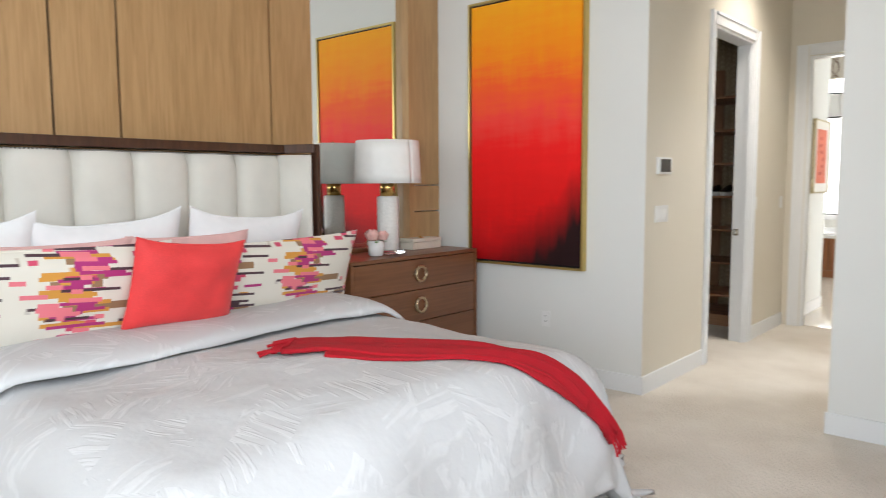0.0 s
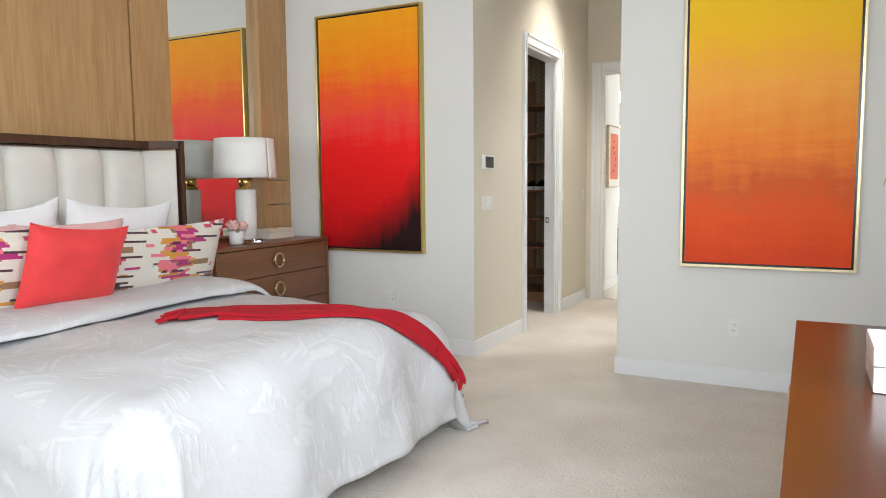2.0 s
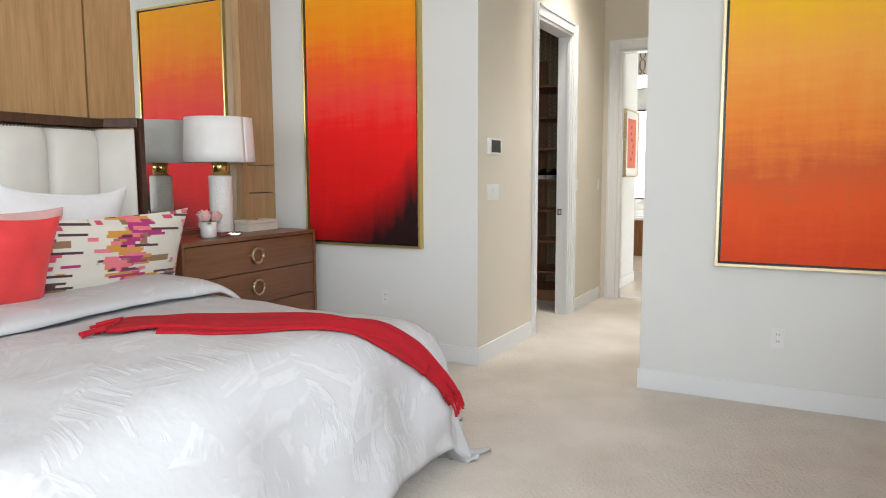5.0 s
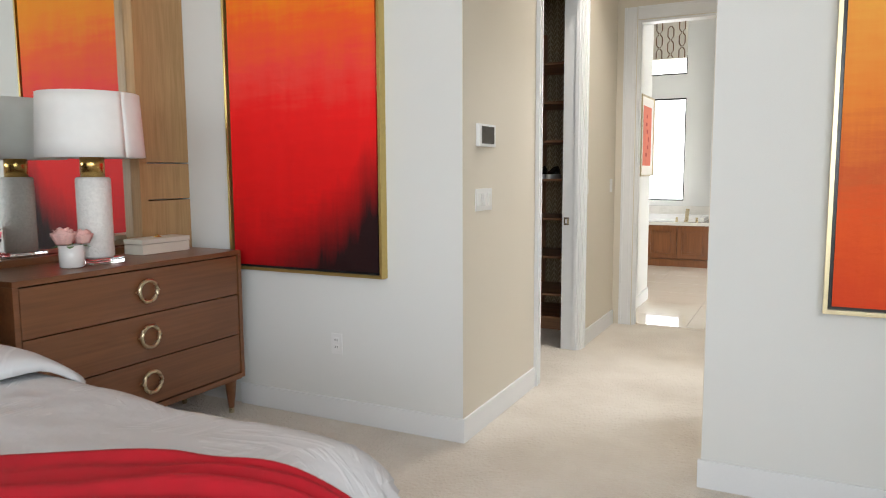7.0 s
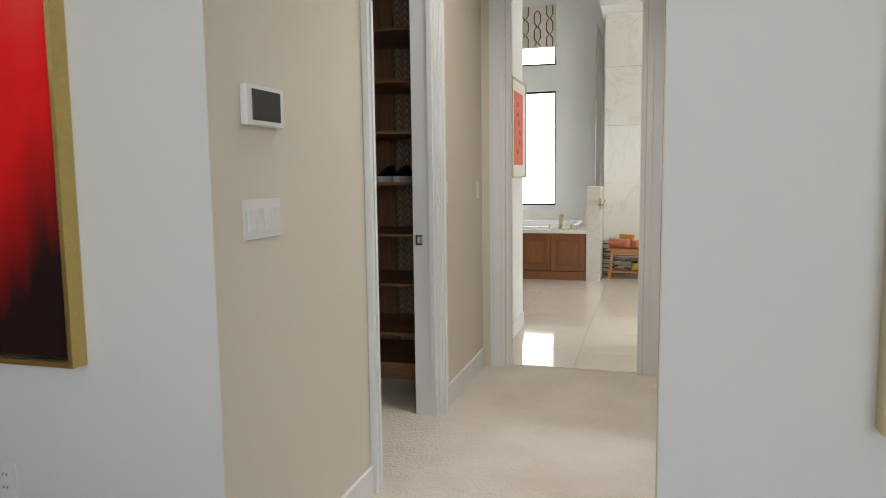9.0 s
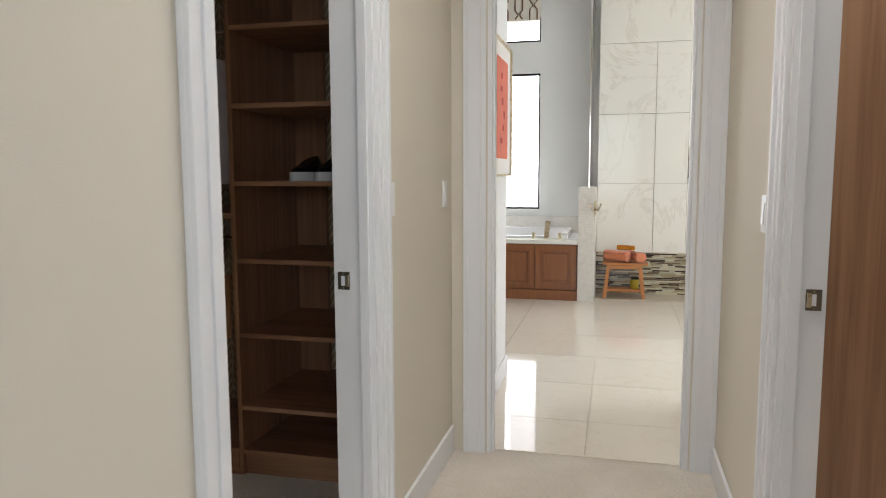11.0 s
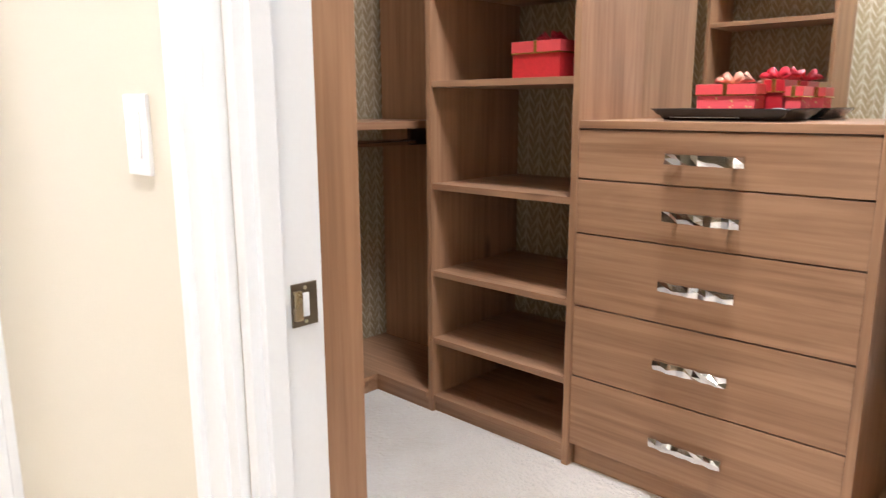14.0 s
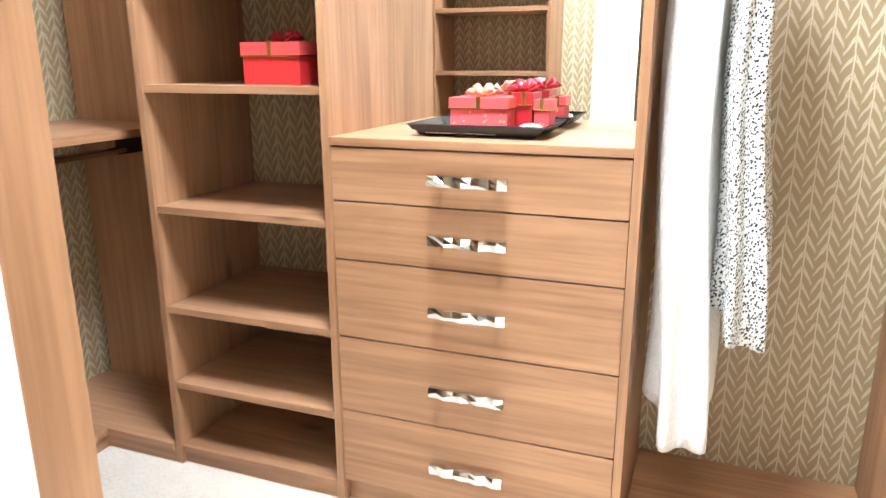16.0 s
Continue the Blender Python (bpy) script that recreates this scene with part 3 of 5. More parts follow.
setting("floor", box(-3.5, 1.9, -1.9, 9.905, -0.12, 0.0), CARPET, "cream cut-pile carpet with faint worn marks", "floor")
setting("floor_closet", box(-3.2, -1.45, 9.905, 10.05, -0.12, 0.0), CARPET, "cream cut-pile carpet under the closet shelves", "floor")
setting("floor_wardrobe", box(-0.15, 1.9, 9.905, 10.8, -0.12, 0.0), CARPET, "cream cut-pile carpet of the wardrobe", "floor")
setting("ceiling", box(-3.6, 1.9, -1.9, 10.8, H, H + 0.12), CEIL, "white flat painted ceiling", "ceiling")
wall("wall_west", -3.5, -3.36, -1.9, 6.7)
wall("wall_north_1", -3.5, -1.45, 6.7, 6.84)
wall("wall_hall_west_1", -1.58, -1.45, 6.84, 7.85, mat=WARM, label="warm beige hall wall")
wall("wall_hall_west_2", -1.58, -1.45, 8.77, 9.85, mat=WARM, label="warm beige hall wall")
wall("wall_hall_west_3", -1.58, -1.45, 7.85, 8.77, 2.63, mat=WARM, label="warm beige hall wall")
wall("wall_hall_end_1", -1.58, -1.28, 9.85, 9.97, mat=WARM, label="warm beige hall wall")
wall("wall_hall_end_2", -0.37, -0.26, 9.85, 9.97, mat=WARM, label="warm beige hall wall")
wall("wall_hall_end_3", -1.28, -0.37, 9.85, 9.97, 2.63, mat=WARM, label="warm beige hall wall")
wall("wall_hall_east_1", -0.26, -0.155, 6.84, 7.76, mat=WARM, label="warm beige hall wall")
wall("wall_hall_east_2", -0.26, -0.155, 8.72, 10.75, mat=WARM, label="warm beige hall wall")
wall("wall_hall_east_3", -0.26, -0.155, 7.76, 8.72, 2.63, mat=WARM, label="warm beige hall wall")
wall("wall_hall_corner_1", -1.451, -1.447, 6.7005, 6.842, mat=WARM, label="warm beige hall corner")
wall("wall_hall_corner_2", -0.318, -0.314, 6.7005, 6.842, mat=WARM, label="warm beige hall corner")
wall("wall_north_2", -0.315, 1.62, 6.7, 6.84)
wall("wall_east_1", 1.48, 1.62, -1.9, 0.4)
wall("wall_east_2", 1.48, 1.62, 3.8, 6.7)
wall("wall_east_3", 1.48, 1.62, 0.4, 3.8, 0.0, 1.1)
wall("wall_east_4", 1.48, 1.62, 0.4, 3.8, 2.8)
wall("wall_south_1", -3.36, -3.0, -1.9, -1.76)
wall("wall_south_2", 1.2, 1.48, -1.9, -1.76)
wall("wall_south_3", -3.0, 1.2, -1.9, -1.76, 3.1)
wall("wall_south_4", -3.0, 1.2, -1.9, -1.76, 0.0, 0.35)
# wardrobe on the east side of the hall, papered inside
wall("wall_wardrobe_east", 1.795, 1.93, 6.84, 10.74, mat=PAPER, label="tan wallpaper with pale leaf sprigs")
wall("wall_wardrobe_north", -0.155, 1.795, 10.6, 10.75, mat=PAPER, label="tan wallpaper with pale leaf sprigs")
wall("wall_wardrobe_west", -0.155, -0.15, 8.83, 10.6, mat=PAPER, label="tan wallpaper with pale leaf sprigs")
wall("wall_wardrobe_south", -0.155, 1.795, 6.84, 6.86, mat=PAPER, label="tan wallpaper with pale leaf sprigs")
setting("ceiling_wardrobe", box(-0.155, 1.795, 6.86, 10.6, 3.05, 3.15), CEIL, "white wardrobe ceiling", "ceiling")
# small closet on the west side of the hall
wall("wall_closet_north", -3.2, -1.45, 9.98, 10.05, mat=PAPER, label="tan wallpaper with pale leaf sprigs")
wall("wall_closet_west", -3.2, -3.1, 6.84, 9.98, mat=PAPER, label="tan wallpaper with pale leaf sprigs")
wall("wall_closet_lining", -1.585, -1.58, 8.88, 9.98, label="cream painted closet wall")
# bath
wall("wall_bath_south_1", -5.0, -3.2, 9.85, 10.05, 0.0, EDGE)
wall("wall_bath_south_2", 1.8, 3.2, 9.85, 10.75, 0.0, EDGE)
wall("wall_bath_south_3", -0.195, 1.9, 10.75, 10.8, 0.0, EDGE)
wall("wall_bath_art", -1.56, -1.40, 10.05, 11.2, 0.0, EDGE, label="cream textured wall beside the bath door")
wall("wall_bath_west", -5.1, -4.96, 10.05, 15.0, 0.0, EDGE)
WX0, WX1 = -2.75, -1.58
wall("wall_bath_north_1", -5.0, WX0, 14.9, 15.05, 0.0, EDGE)
wall("wall_bath_north_2", WX1, -0.9, 14.9, 15.05, 0.0, EDGE)
wall("wall_bath_north_3", WX0, WX1, 14.9, 15.05, 0.0, 0.90)
wall("wall_bath_north_4", WX0, WX1, 14.9, 15.05, 2.45, 2.80)
wall("wall_bath_north_5", WX0, WX1, 14.9, 15.05, 3.08, EDGE)
wall("wall_bath_east_1", 3.05, 3.2, 10.8, 15.0, 0.0, 0.9)
wall("wall_bath_east_2", 3.05, 3.2, 10.8, 15.0, 2.9, EDGE)
wall("wall_bath_east_3", 3.05, 3.2, 10.75, 11.0, 0.9, 2.9)
wall("wall_bath_east_4", 3.05, 3.2, 13.0, 15.0, 0.9, 2.9)
setting("ceiling_bath", box(-5.1, 3.2, 9.97, 14.08, EDGE, EDGE + 0.1), CEIL, "white bath ceiling", "ceiling")
setting("ceiling_bath_2", box(-5.1, -0.95, 14.08, 15.05, EDGE, EDGE + 0.1), CEIL, "white ceiling over the bathtub", "ceiling")
setting("ceiling_shower", box(-0.95, 1.9, 14.08, 15.0, 3.35, EDGE + 0.1), CEIL, "white dropped shower ceiling", "ceiling")
wall("wall_bath_upper_1", -3.6, -1.4, 9.85, 9.97, H, EDGE)
wall("wall_bath_upper_2", -1.4, 3.2, 9.85, 9.97, H, EDGE)
wall("wall_shower_side", 1.8, 1.95, 14.08, 14.7, 0, EDGE, MARBLE, "polished cream marble shower side wall")

# baseboards
BB = 0.125


def skirting(name, x0, x1, y0, y1):
    setting(name, join(box(x0, x1, y0, y1, 0.0, BB, 0.004)), WHITE, "white painted flat baseboard", "baseboard")


skirting("baseboard_1", -2.9, -1.436, 6.686, 6.7)
skirting("baseboard_2", -1.45, -1.436, 6.7, 7.75)
skirting("baseboard_3", -1.45, -1.436, 8.87, 9.836)
skirting("baseboard_4", -0.329, 1.466, 6.686, 6.7)
skirting("baseboard_5", -0.274, -0.26, 6.842, 7.65)
skirting("baseboard_6", -0.274, -0.26, 8.83, 9.836)
skirting("baseboard_7", 1.466, 1.48, -1.76, 6.686)
skirting("baseboard_8", -1.40, -1.386, 10.05, 11.2)


def casing(name, axis, a0, a1, face, out, depth, top=2.63, w=0.10):
    """Door lining and fluted architrave. axis: the way the wall runs; face: wall face; out: +1 or -1; depth: wall thickness."""
    e = tagged(new(name), "white painted doorway lining with stepped moulding", "door frame", "", "structure")
    BASE[e] = Vector((0, 0, 0))

    def b(a, c, n0, n1, z0, z1, bev=0.003):
        lo, hi = sorted((face + out * n0, face + out * n1))
        return box(a, c, lo, hi, z0, z1, bev) if axis == "X" else box(lo, hi, a, c, z0, z1, bev)

    for s, q in ((-1, a0), (1, a1)):
        p0, p1 = sorted((q + s * 0.006, q + s * w))
        r0, r1 = sorted((q + s * 0.030, q + s * 0.045))
        o0, o1 = sorted((q + s * (w - 0.022), q + s * w))
        part("architrave", join(b(p0, p1, 0.0, 0.016, 0.0, top + w), b(r0, r1, 0.014, 0.022, 0.0, top + 0.03), b(o0, o1, 0.014, 0.026, 0.0, top + w)), WHITE, e)
        j0, j1 = sorted((q, q - s * 0.02))
        part("jamb", b(j0, j1, 0.004, -depth - 0.004, 0.0, top - 0.0, 0.002), WHITE, e)
        k0, k1 = sorted((q - s * 0.02, q - s * 0.032))
        part("door_stop", b(k0, k1, -0.012, -0.042, 0.0, top - 0.02, 0.002), WHITE, e)
    part("head_architrave", join(b(a0 + 0.001, a1 - 0.001, 0.0, 0.016, top + 0.006, top + w), b(a0, a1, 0.014, 0.026, top + w - 0.022, top + w)), WHITE, e)
    part("head_jamb", b(a0 + 0.02, a1 - 0.02, 0.004, -depth - 0.004, top - 0.02, top, 0.002), WHITE, e)
    return e


casing("door_1", "Y", 7.85, 8.77, -1.45, 1, 0.13)
casing("door_2", "X", -1.28, -0.37, 9.85, -1, 0.12, w=0.11)
casing("door_3", "Y", 7.76, 8.72, -0.26, -1, 0.105, w=0.11)


def strike(name, x, y, z, facing):
    """Latch plate let into a jamb face that looks along -y."""
    e = thing(name, (x, y, z), "dark bronze latch strike plate on the white jamb", "strike plate")
    part("plate", join(box(x - 0.02, x + 0.02, y - 0.003, y, z - 0.029, z + 0.029, 0.001)), shade("aged_nickel", (0.20, 0.165, 0.125), 0.35, 0.9, vary=0.08), e)
    part("lip", box(x + facing * 0.012 - 0.006, x + facing * 0.012 + 0.006, y - 0.008, y - 0.002, z - 0.02, z + 0.02, 0.002), CHAMP, e)
    part("latch_hole", box(x - 0.008, x + 0.006, y - 0.0045, y - 0.003, z - 0.016, z + 0.016), WHITE, e)
    for s in (-1, 1):
        part("screw", turned(lathe(0, 0, ((0.0035, 0), (0.003, 0.0015)), 10), pose(x, y - 0.003, z + s * 0.023, 90)), CHROME, e)


strike("strike_plate", -0.183, 8.699, 0.985, -1)
strike("strike_plate", -1.55, 8.75, 0.985, 1)

# ---- bedroom: panelled wall, mirror, bed ----
PX = -3.26
seams = (2.30, 2.64, 3.06, 3.40, 3.745, 4.087, 5.065, 5.405)
cladding = tagged(new("wall_panelling"), "honey oak veneer wall panels with dark shadow gaps", "wall panelling", "", "structure")
BASE[cladding] = Vector((0, 0, 0))
part("backing", box(-3.36, PX - 0.02, 1.0, 5.41, 0.0, H), DARKGAP, cladding)
for a, b in zip((1.0,) + seams, seams):
    part("panel", box(PX - 0.022, PX, a + 0.007, b - 0.007, 0.0, H - 0.01, 0.0015), PANEL, cladding)
part("panel", box(PX - 0.1, PX, 6.39, 6.698, 0.0, 1.205, 0.0015), PANEL, cladding)
part("panel", box(PX - 0.1, PX, 6.39, 6.698, 1.213, 1.415, 0.0015), PANEL, cladding)
part("panel", box(PX - 0.1, PX, 6.39, 6.698, 1.423, H - 0.01, 0.0015), PANEL, cladding)

mir = thing("wall_mirror", (PX - 0.04, 5.87, 0.93), "tall frameless mirror in a brown wood surround behind the nightstand", "mirror")
part("glass", box(-3.325, -3.315, 5.41, 6.33, 0.965, H - 0.02), MIRROR, mir, "silvered mirror glass")
part("backing", box(-3.358, -3.326, 5.41, 6.388, 0.0, H - 0.02), DARKGAP, mir)
part("side_rail", box(-3.325, PX + 0.012, 6.333, 6.386, 0.93, H - 0.02, 0.002), PANEL, mir)
part("bottom_rail", box(-3.325, PX + 0.014, 5.41, 6.332, 0.90, 0.962, 0.002), WALNUT, mir)
part("lower_panel", box(-3.325, PX, 5.412, 6.386, 0.0, 0.898), PANEL, mir)

# bed
BY0, BY1 = 3.10, 5.05
bed = thing("bed", (-2.0, 4.07, 0.0), "king bed with channelled cream headboard in dark wood frame", "bed")
part("back_panel", box(-3.255, -3.20, 3.0, 5.17, 0.25, 1.62), ESPRESSO, bed)
for k in range(6):
    y0 = 3.148 + 0.315 * k

    def channel(u, v, y0=y0):
        s = 2 * u - 1
        return (-3.155 + 0.06 * (1 - abs(s) ** 3.2) ** 0.6 - 0.03 * max(0, 2 * abs(v - 0.5) - 0.9) * 10, y0 + 0.315 * u, 0.5 + 1.115 * v)
    part("channel", grid(channel, 14, 16), LINEN, bed, "cream upholstered channel", True)
for s, yy in ((1, 5.02), (-1, 3.13)):
    def wing(u, v, s=s, yy=yy):
        return (-3.17 + 0.24 * u, yy + s * (0.10 * u) - s * 0.02 * math.sin(math.pi * u), 0.45 + 1.165 * v)
    part("wing_pad", grid(wing, 8, 6, 0.012), LINEN, bed, "cream upholstered wing", True)
    part("wing_frame", turned(box(-0.03, 0.03, -0.014, 0.014, 0.0, 1.66, 0.004), pose(-2.925, yy + s * 0.128, 0.02, 0, 0, 0)), ESPRESSO, bed)
    part("wing_back", turned(box(-0.16, 0.14, -0.012, 0.012, 0.03, 1.62, 0.002), pose(-3.06, yy + s * 0.10, 0.0, 0, 0, s * 23)), ESPRESSO, bed)
    part("wing_cap", turned(box(-0.14, 0.15, -0.03, 0.025, 1.628, 1.682, 0.004), pose(-3.06, yy + s * 0.072, 0.0, 0, 0, s * 23)), ESPRESSO, bed)
    nails = bmesh.new()
    for k in range(64):
        bmesh.ops.create_icosphere(nails, subdivisions=1, radius=0.006, matrix=Matrix.Translation((-2.948, yy + s * 0.095, 0.5 + k * 0.0175)))
    part("nail_heads", nails, BRONZE, bed, "row of dark nail heads")
part("top_rail", box(-3.25, -3.10, 3.05, 5.10, 1.628, 1.68, 0.005), ESPRESSO, bed)
nails = bmesh.new()
for k in range(100):
    bmesh.ops.create_icosphere(nails, subdivisions=1, radius=0.0055, matrix=Matrix.Translation((-3.122, 3.14 + k * 0.0188, 1.612)))
part("nail_heads", nails, BRONZE, bed, "row of dark nail heads")
part("base", box(-3.19, -1.12, BY0 + 0.03, BY1 - 0.03, 0.10, 0.34, 0.01), ESPRESSO, bed)
part("mattress", box(-3.16, -1.10, BY0, BY1, 0.34, 0.60, 0.05), SHEET, bed, "white mattress")
for x in (-3.1, -1.3):
    for y in (3.3, 4.85):
        part("leg", box(x - 0.035, x + 0.035, y - 0.035, y + 0.035, 0.0, 0.11, 0.004), ESPRESSO, bed)

# duvet: a square-cornered cloth draped over the mattress edges
DX0, DX1, DY0, DY1 = -2.72, -1.03, 3.20, 4.97
DROP = 0.66


def drape(px, py):
    """Where a flat cloth point comes to lie."""
    nx, ny = min(max(px, DX0), DX1), min(max(py, DY0), DY1)
    ox, oy = px - nx, py - ny
    d = math.hypot(ox, oy)
    top = 0.70 + 0.03 * math.sin((px + 2.0) * 2.2) * math.cos((py - 4.0) * 2.0) + wob((px, py, 0), 2.2, 0.02) + wob((px, py, 3), 7, 0.006)
    crown = 0.035 * max(0.0, 1 - ((py - 4.06) / 1.0) ** 2)
    top += crown - 0.02 * max(0.0, px + 1.6)
    if d < 1e-6:
        return Vector((px, py, top))
    ux, uy = ox / d, oy / d
    r = 0.20
    arc = r * math.pi / 2
    if d < arc:
        a = d / r
        h, z = r * math.sin(a), r * (1 - math.cos(a))
    else:
        h, z = r + 0.20 * (d - arc), r + 0.975 * (d - arc)
    along = px * abs(uy) + py * abs(ux)
    fold = min(1.0, d / 0.5) ** 1.5
    h += fold * (0.035 * math.sin(along * 9.0 + 2.0 * noise.noise(Vector((along * 1.7, 1.0, 0)))) + wob((along, d, 5), 4.0, 0.05))
    zz = top - z
    if zz < 0.05:
        h += (0.05 - zz) * 0.55
        zz = 0.03 + 0.02 * abs(noise.noise(Vector((px * 9, py * 9, 0))))
    return Vector((nx + ux * h, ny + uy * h, zz))


X0, X1, Y0, Y1 = -2.75, DX1 + DROP + 0.02, DY0 - DROP, DY1 + DROP
duvet = thing("duvet", (-1.9, 4.07, 0.7), "rumpled white jacquard duvet draped over the bed", "duvet")
cover = part("cover", grid(lambda u, v: drape(X0 + (X1 - X0) * u, Y0 + (Y1 - Y0) * v), 110, 130, 0.02), duvet_cloth(), duvet, smooth=True)


def roll(u, v):
    """The turned-down top of the duvet: a thick rounded band across the bed."""
    y = 3.02 + 2.10 * v
    a = math.pi * 1.05 * u
    w = 0.30 + 0.03 * math.sin(v * 7)
    over = max(0.0, abs(y - 4.07) - 0.90)
    edge = 0.07 + 0.02 * noise.noise(Vector((v * 4, 0, 2)))
    x = -2.50 + 0.07 * math.sin(v * 5.0) + 0.13 * v + w * math.cos(a)
    z = 0.725 + edge * math.sin(a) ** 0.6 if math.sin(a) > 0 else 0.725
    z += 0.02 * math.sin(v * 3.1) - 2.2 * over ** 2 - 0.25 * over + wob((u * 2, v * 5, 7), 2.0, 0.012)
    return Vector((x, y, z))


part("turned_edge", grid(roll, 26, 60, 0.015), cover.data.materials[0], duvet, "turned-down duvet edge", True)

# red throw over the far corner
throw = thing("throw_blanket", (-1.3, 4.6, 0.8), "crimson fringed wool throw draped over the bed corner", "throw blanket")
STRIP = [Vector(p) for p in ((-1.74, 4.04), (-1.54, 4.20), (-1.32, 4.38), (-1.12, 4.545), (-0.96, 4.67), (-0.82, 4.79), (-0.67, 4.90), (-0.585, 4.945))]


def throw_at(u, v, lift=0.026):
    """A folded strip that bends from along the bed to over its far corner."""
    f = u * (len(STRIP) - 1)
    i = min(int(f), len(STRIP) - 2)
    p = STRIP[i].lerp(STRIP[i + 1], f - i)
    d = (STRIP[min(i + 2, len(STRIP) - 1)] - STRIP[max(i - 1, 0)]).normalized()
    side = Vector((d.y, -d.x))
    w = 0.27 * (1 - 0.22 * u) * (1 - 0.72 * max(0.0, u - 0.45) ** 0.8 / 0.62)
    q = p + side * w * (v - 0.5)
    c = drape(q.x, q.y)
    out = Vector((max(0.0, q.x - DX1), max(0.0, q.y - DY1), 0.0))
    if out.length > 0:
        c += out.normalized() * (0.02 * min(1.0, out.length / 0.2) + 0.10 * max(0.0, out.length - 0.2))
    ridge = 0.006 * math.sin(v * 9 + u * 4) + 0.010 * math.sin(v * 17 + u * 6) * min(1.0, u * 1.6)
    c.z += lift + ridge + wob((u * 6, v * 3, 2), 1.5, 0.008)
    return c


part("cloth", grid(throw_at, 70, 30, 0.016), RED, throw, smooth=True)
part("under_fold", grid(lambda u, v: throw_at(0.10 + 0.68 * u, 0.55 + (0.60 + 0.06 * math.sin(u * 11) - 0.10 * u) * v, 0.006), 60, 14, 0.010), RED, throw, "lower layer of the folded throw", True)
random.seed(4)
for k in range(26):
    v = k / 25
    p = throw_at(0.0, v)
    d = Vector((-0.75, -0.62, 0)) + Vector((random.uniform(-0.4, 0.4), random.uniform(-0.4, 0.4), 0))
    part("tassel", tube([p, p + d * 0.035 + Vector((0, 0, -0.008)), p + d * 0.08 + Vector((0, 0, -0.024))], [0.006, 0.005, 0.007], 6), RED, throw)
for k in range(8):
    p = throw_at(1.0, k / 7)
    part("tassel", tube([p, p + Vector((0.012, 0.004, -0.03)), p + Vector((0.016 + 0.01 * random.random(), 0.006, -0.06))], [0.006, 0.005, 0.006], 6), RED, throw)


def pillow(name, m, w, h, t, mat, label, piping=None, flange=0.0, pinch=0.06):
    """A stuffed cushion standing in its local xz plane with its lower edge on z = 0."""
    e = thing(name, m.translation, label, "pillow")

    def face(s):
        def fn(u, v):
            a, b = 2 * u - 1, 2 * v - 1
            k = 1 + pinch * (abs(a) ** 4 * abs(b) ** 4) - pinch * 0.55 * (1 - abs(a) ** 2.2) * abs(b) ** 3
            k2 = 1 - pinch * 0.55 * (1 - abs(b) ** 2.2) * abs(a) ** 3
            body = max(0.0, (1 - abs(a) ** 3) * (1 - abs(b) ** 3)) ** 0.55
            wr = noise.noise(Vector((a * 2.5 + w * 9, b * 2.5, s + h * 7))) * 0.012 * body
            return m @ Vector((a * w / 2 * k2, s * (t / 2 * body + 0.004) + wr, h / 2 + b * h / 2 * k))
        return fn
    part("cover", join(grid(face(1), 22, 18), grid(face(-1), 22, 18)), mat, e, smooth=True)
    edge = []
    for a, b in [(i / 10 - 1, -1) for i in range(20)] + [(1, i / 10 - 1) for i in range(20)] + [(1 - i / 10, 1) for i in range(20)] + [(-1, 1 - i / 10) for i in range(20)]:
        k = 1 + pinch * (abs(a) ** 4 * abs(b) ** 4) - pinch * 0.55 * (1 - abs(a) ** 2.2) * abs(b) ** 3
        k2 = 1 - pinch * 0.55 * (1 - abs(b) ** 2.2) * abs(a) ** 3
        edge.append(m @ Vector((a * w / 2 * k2, 0, h / 2 + b * h / 2 * k)))
    part("piping", tube(edge, 0.006, 6, True), piping or mat, e, smooth=True)
    return e


PRINT = print_fabric()


def lean(x, y, z, tilt, yaw=90.0, roll=0.0):
    """Facing +x and leaning back on the headboard."""
    return Matrix.Translation((x, y, z)) @ Euler((0, 0, radians(yaw))).to_matrix().to_4x4() @ Euler((radians(tilt), radians(roll), 0)).to_matrix().to_4x4()


for y in (3.14, 3.82, 4.53):
    pillow("white_pillow", lean(-2.90, y, 0.70, 12, 90, -3 if y < 4 else 3), 0.72, 0.58, 0.17, SHEET, "plump white cotton pillow leaning on the headboard", flange=0.03, pinch=0.13)
for y in (3.52, 4.15):
    pillow("blush_pillow", lean(-2.80, y, 0.72, 14, 90), 0.66, 0.47, 0.14, PINK, "blush pink pillow behind the printed cushions")
pillow("printed_cushion", lean(-2.62, 3.42, 0.74, 18, 87, 1), 1.0, 0.46, 0.18, PRINT, "cream cushion with wine, pink and ochre dashes", pinch=0.05)
pillow("printed_cushion", lean(-2.64, 4.62, 0.73, 18, 92, -1), 1.0, 0.43, 0.18, PRINT, "cream cushion with wine, pink and ochre dashes", pinch=0.05)
pillow("coral_cushion", lean(-2.42, 3.92, 0.79, 16, 88, 5), 0.51, 0.40, 0.15, CORAL, "plain coral red velvet cushion propped in front", pinch=0.09)

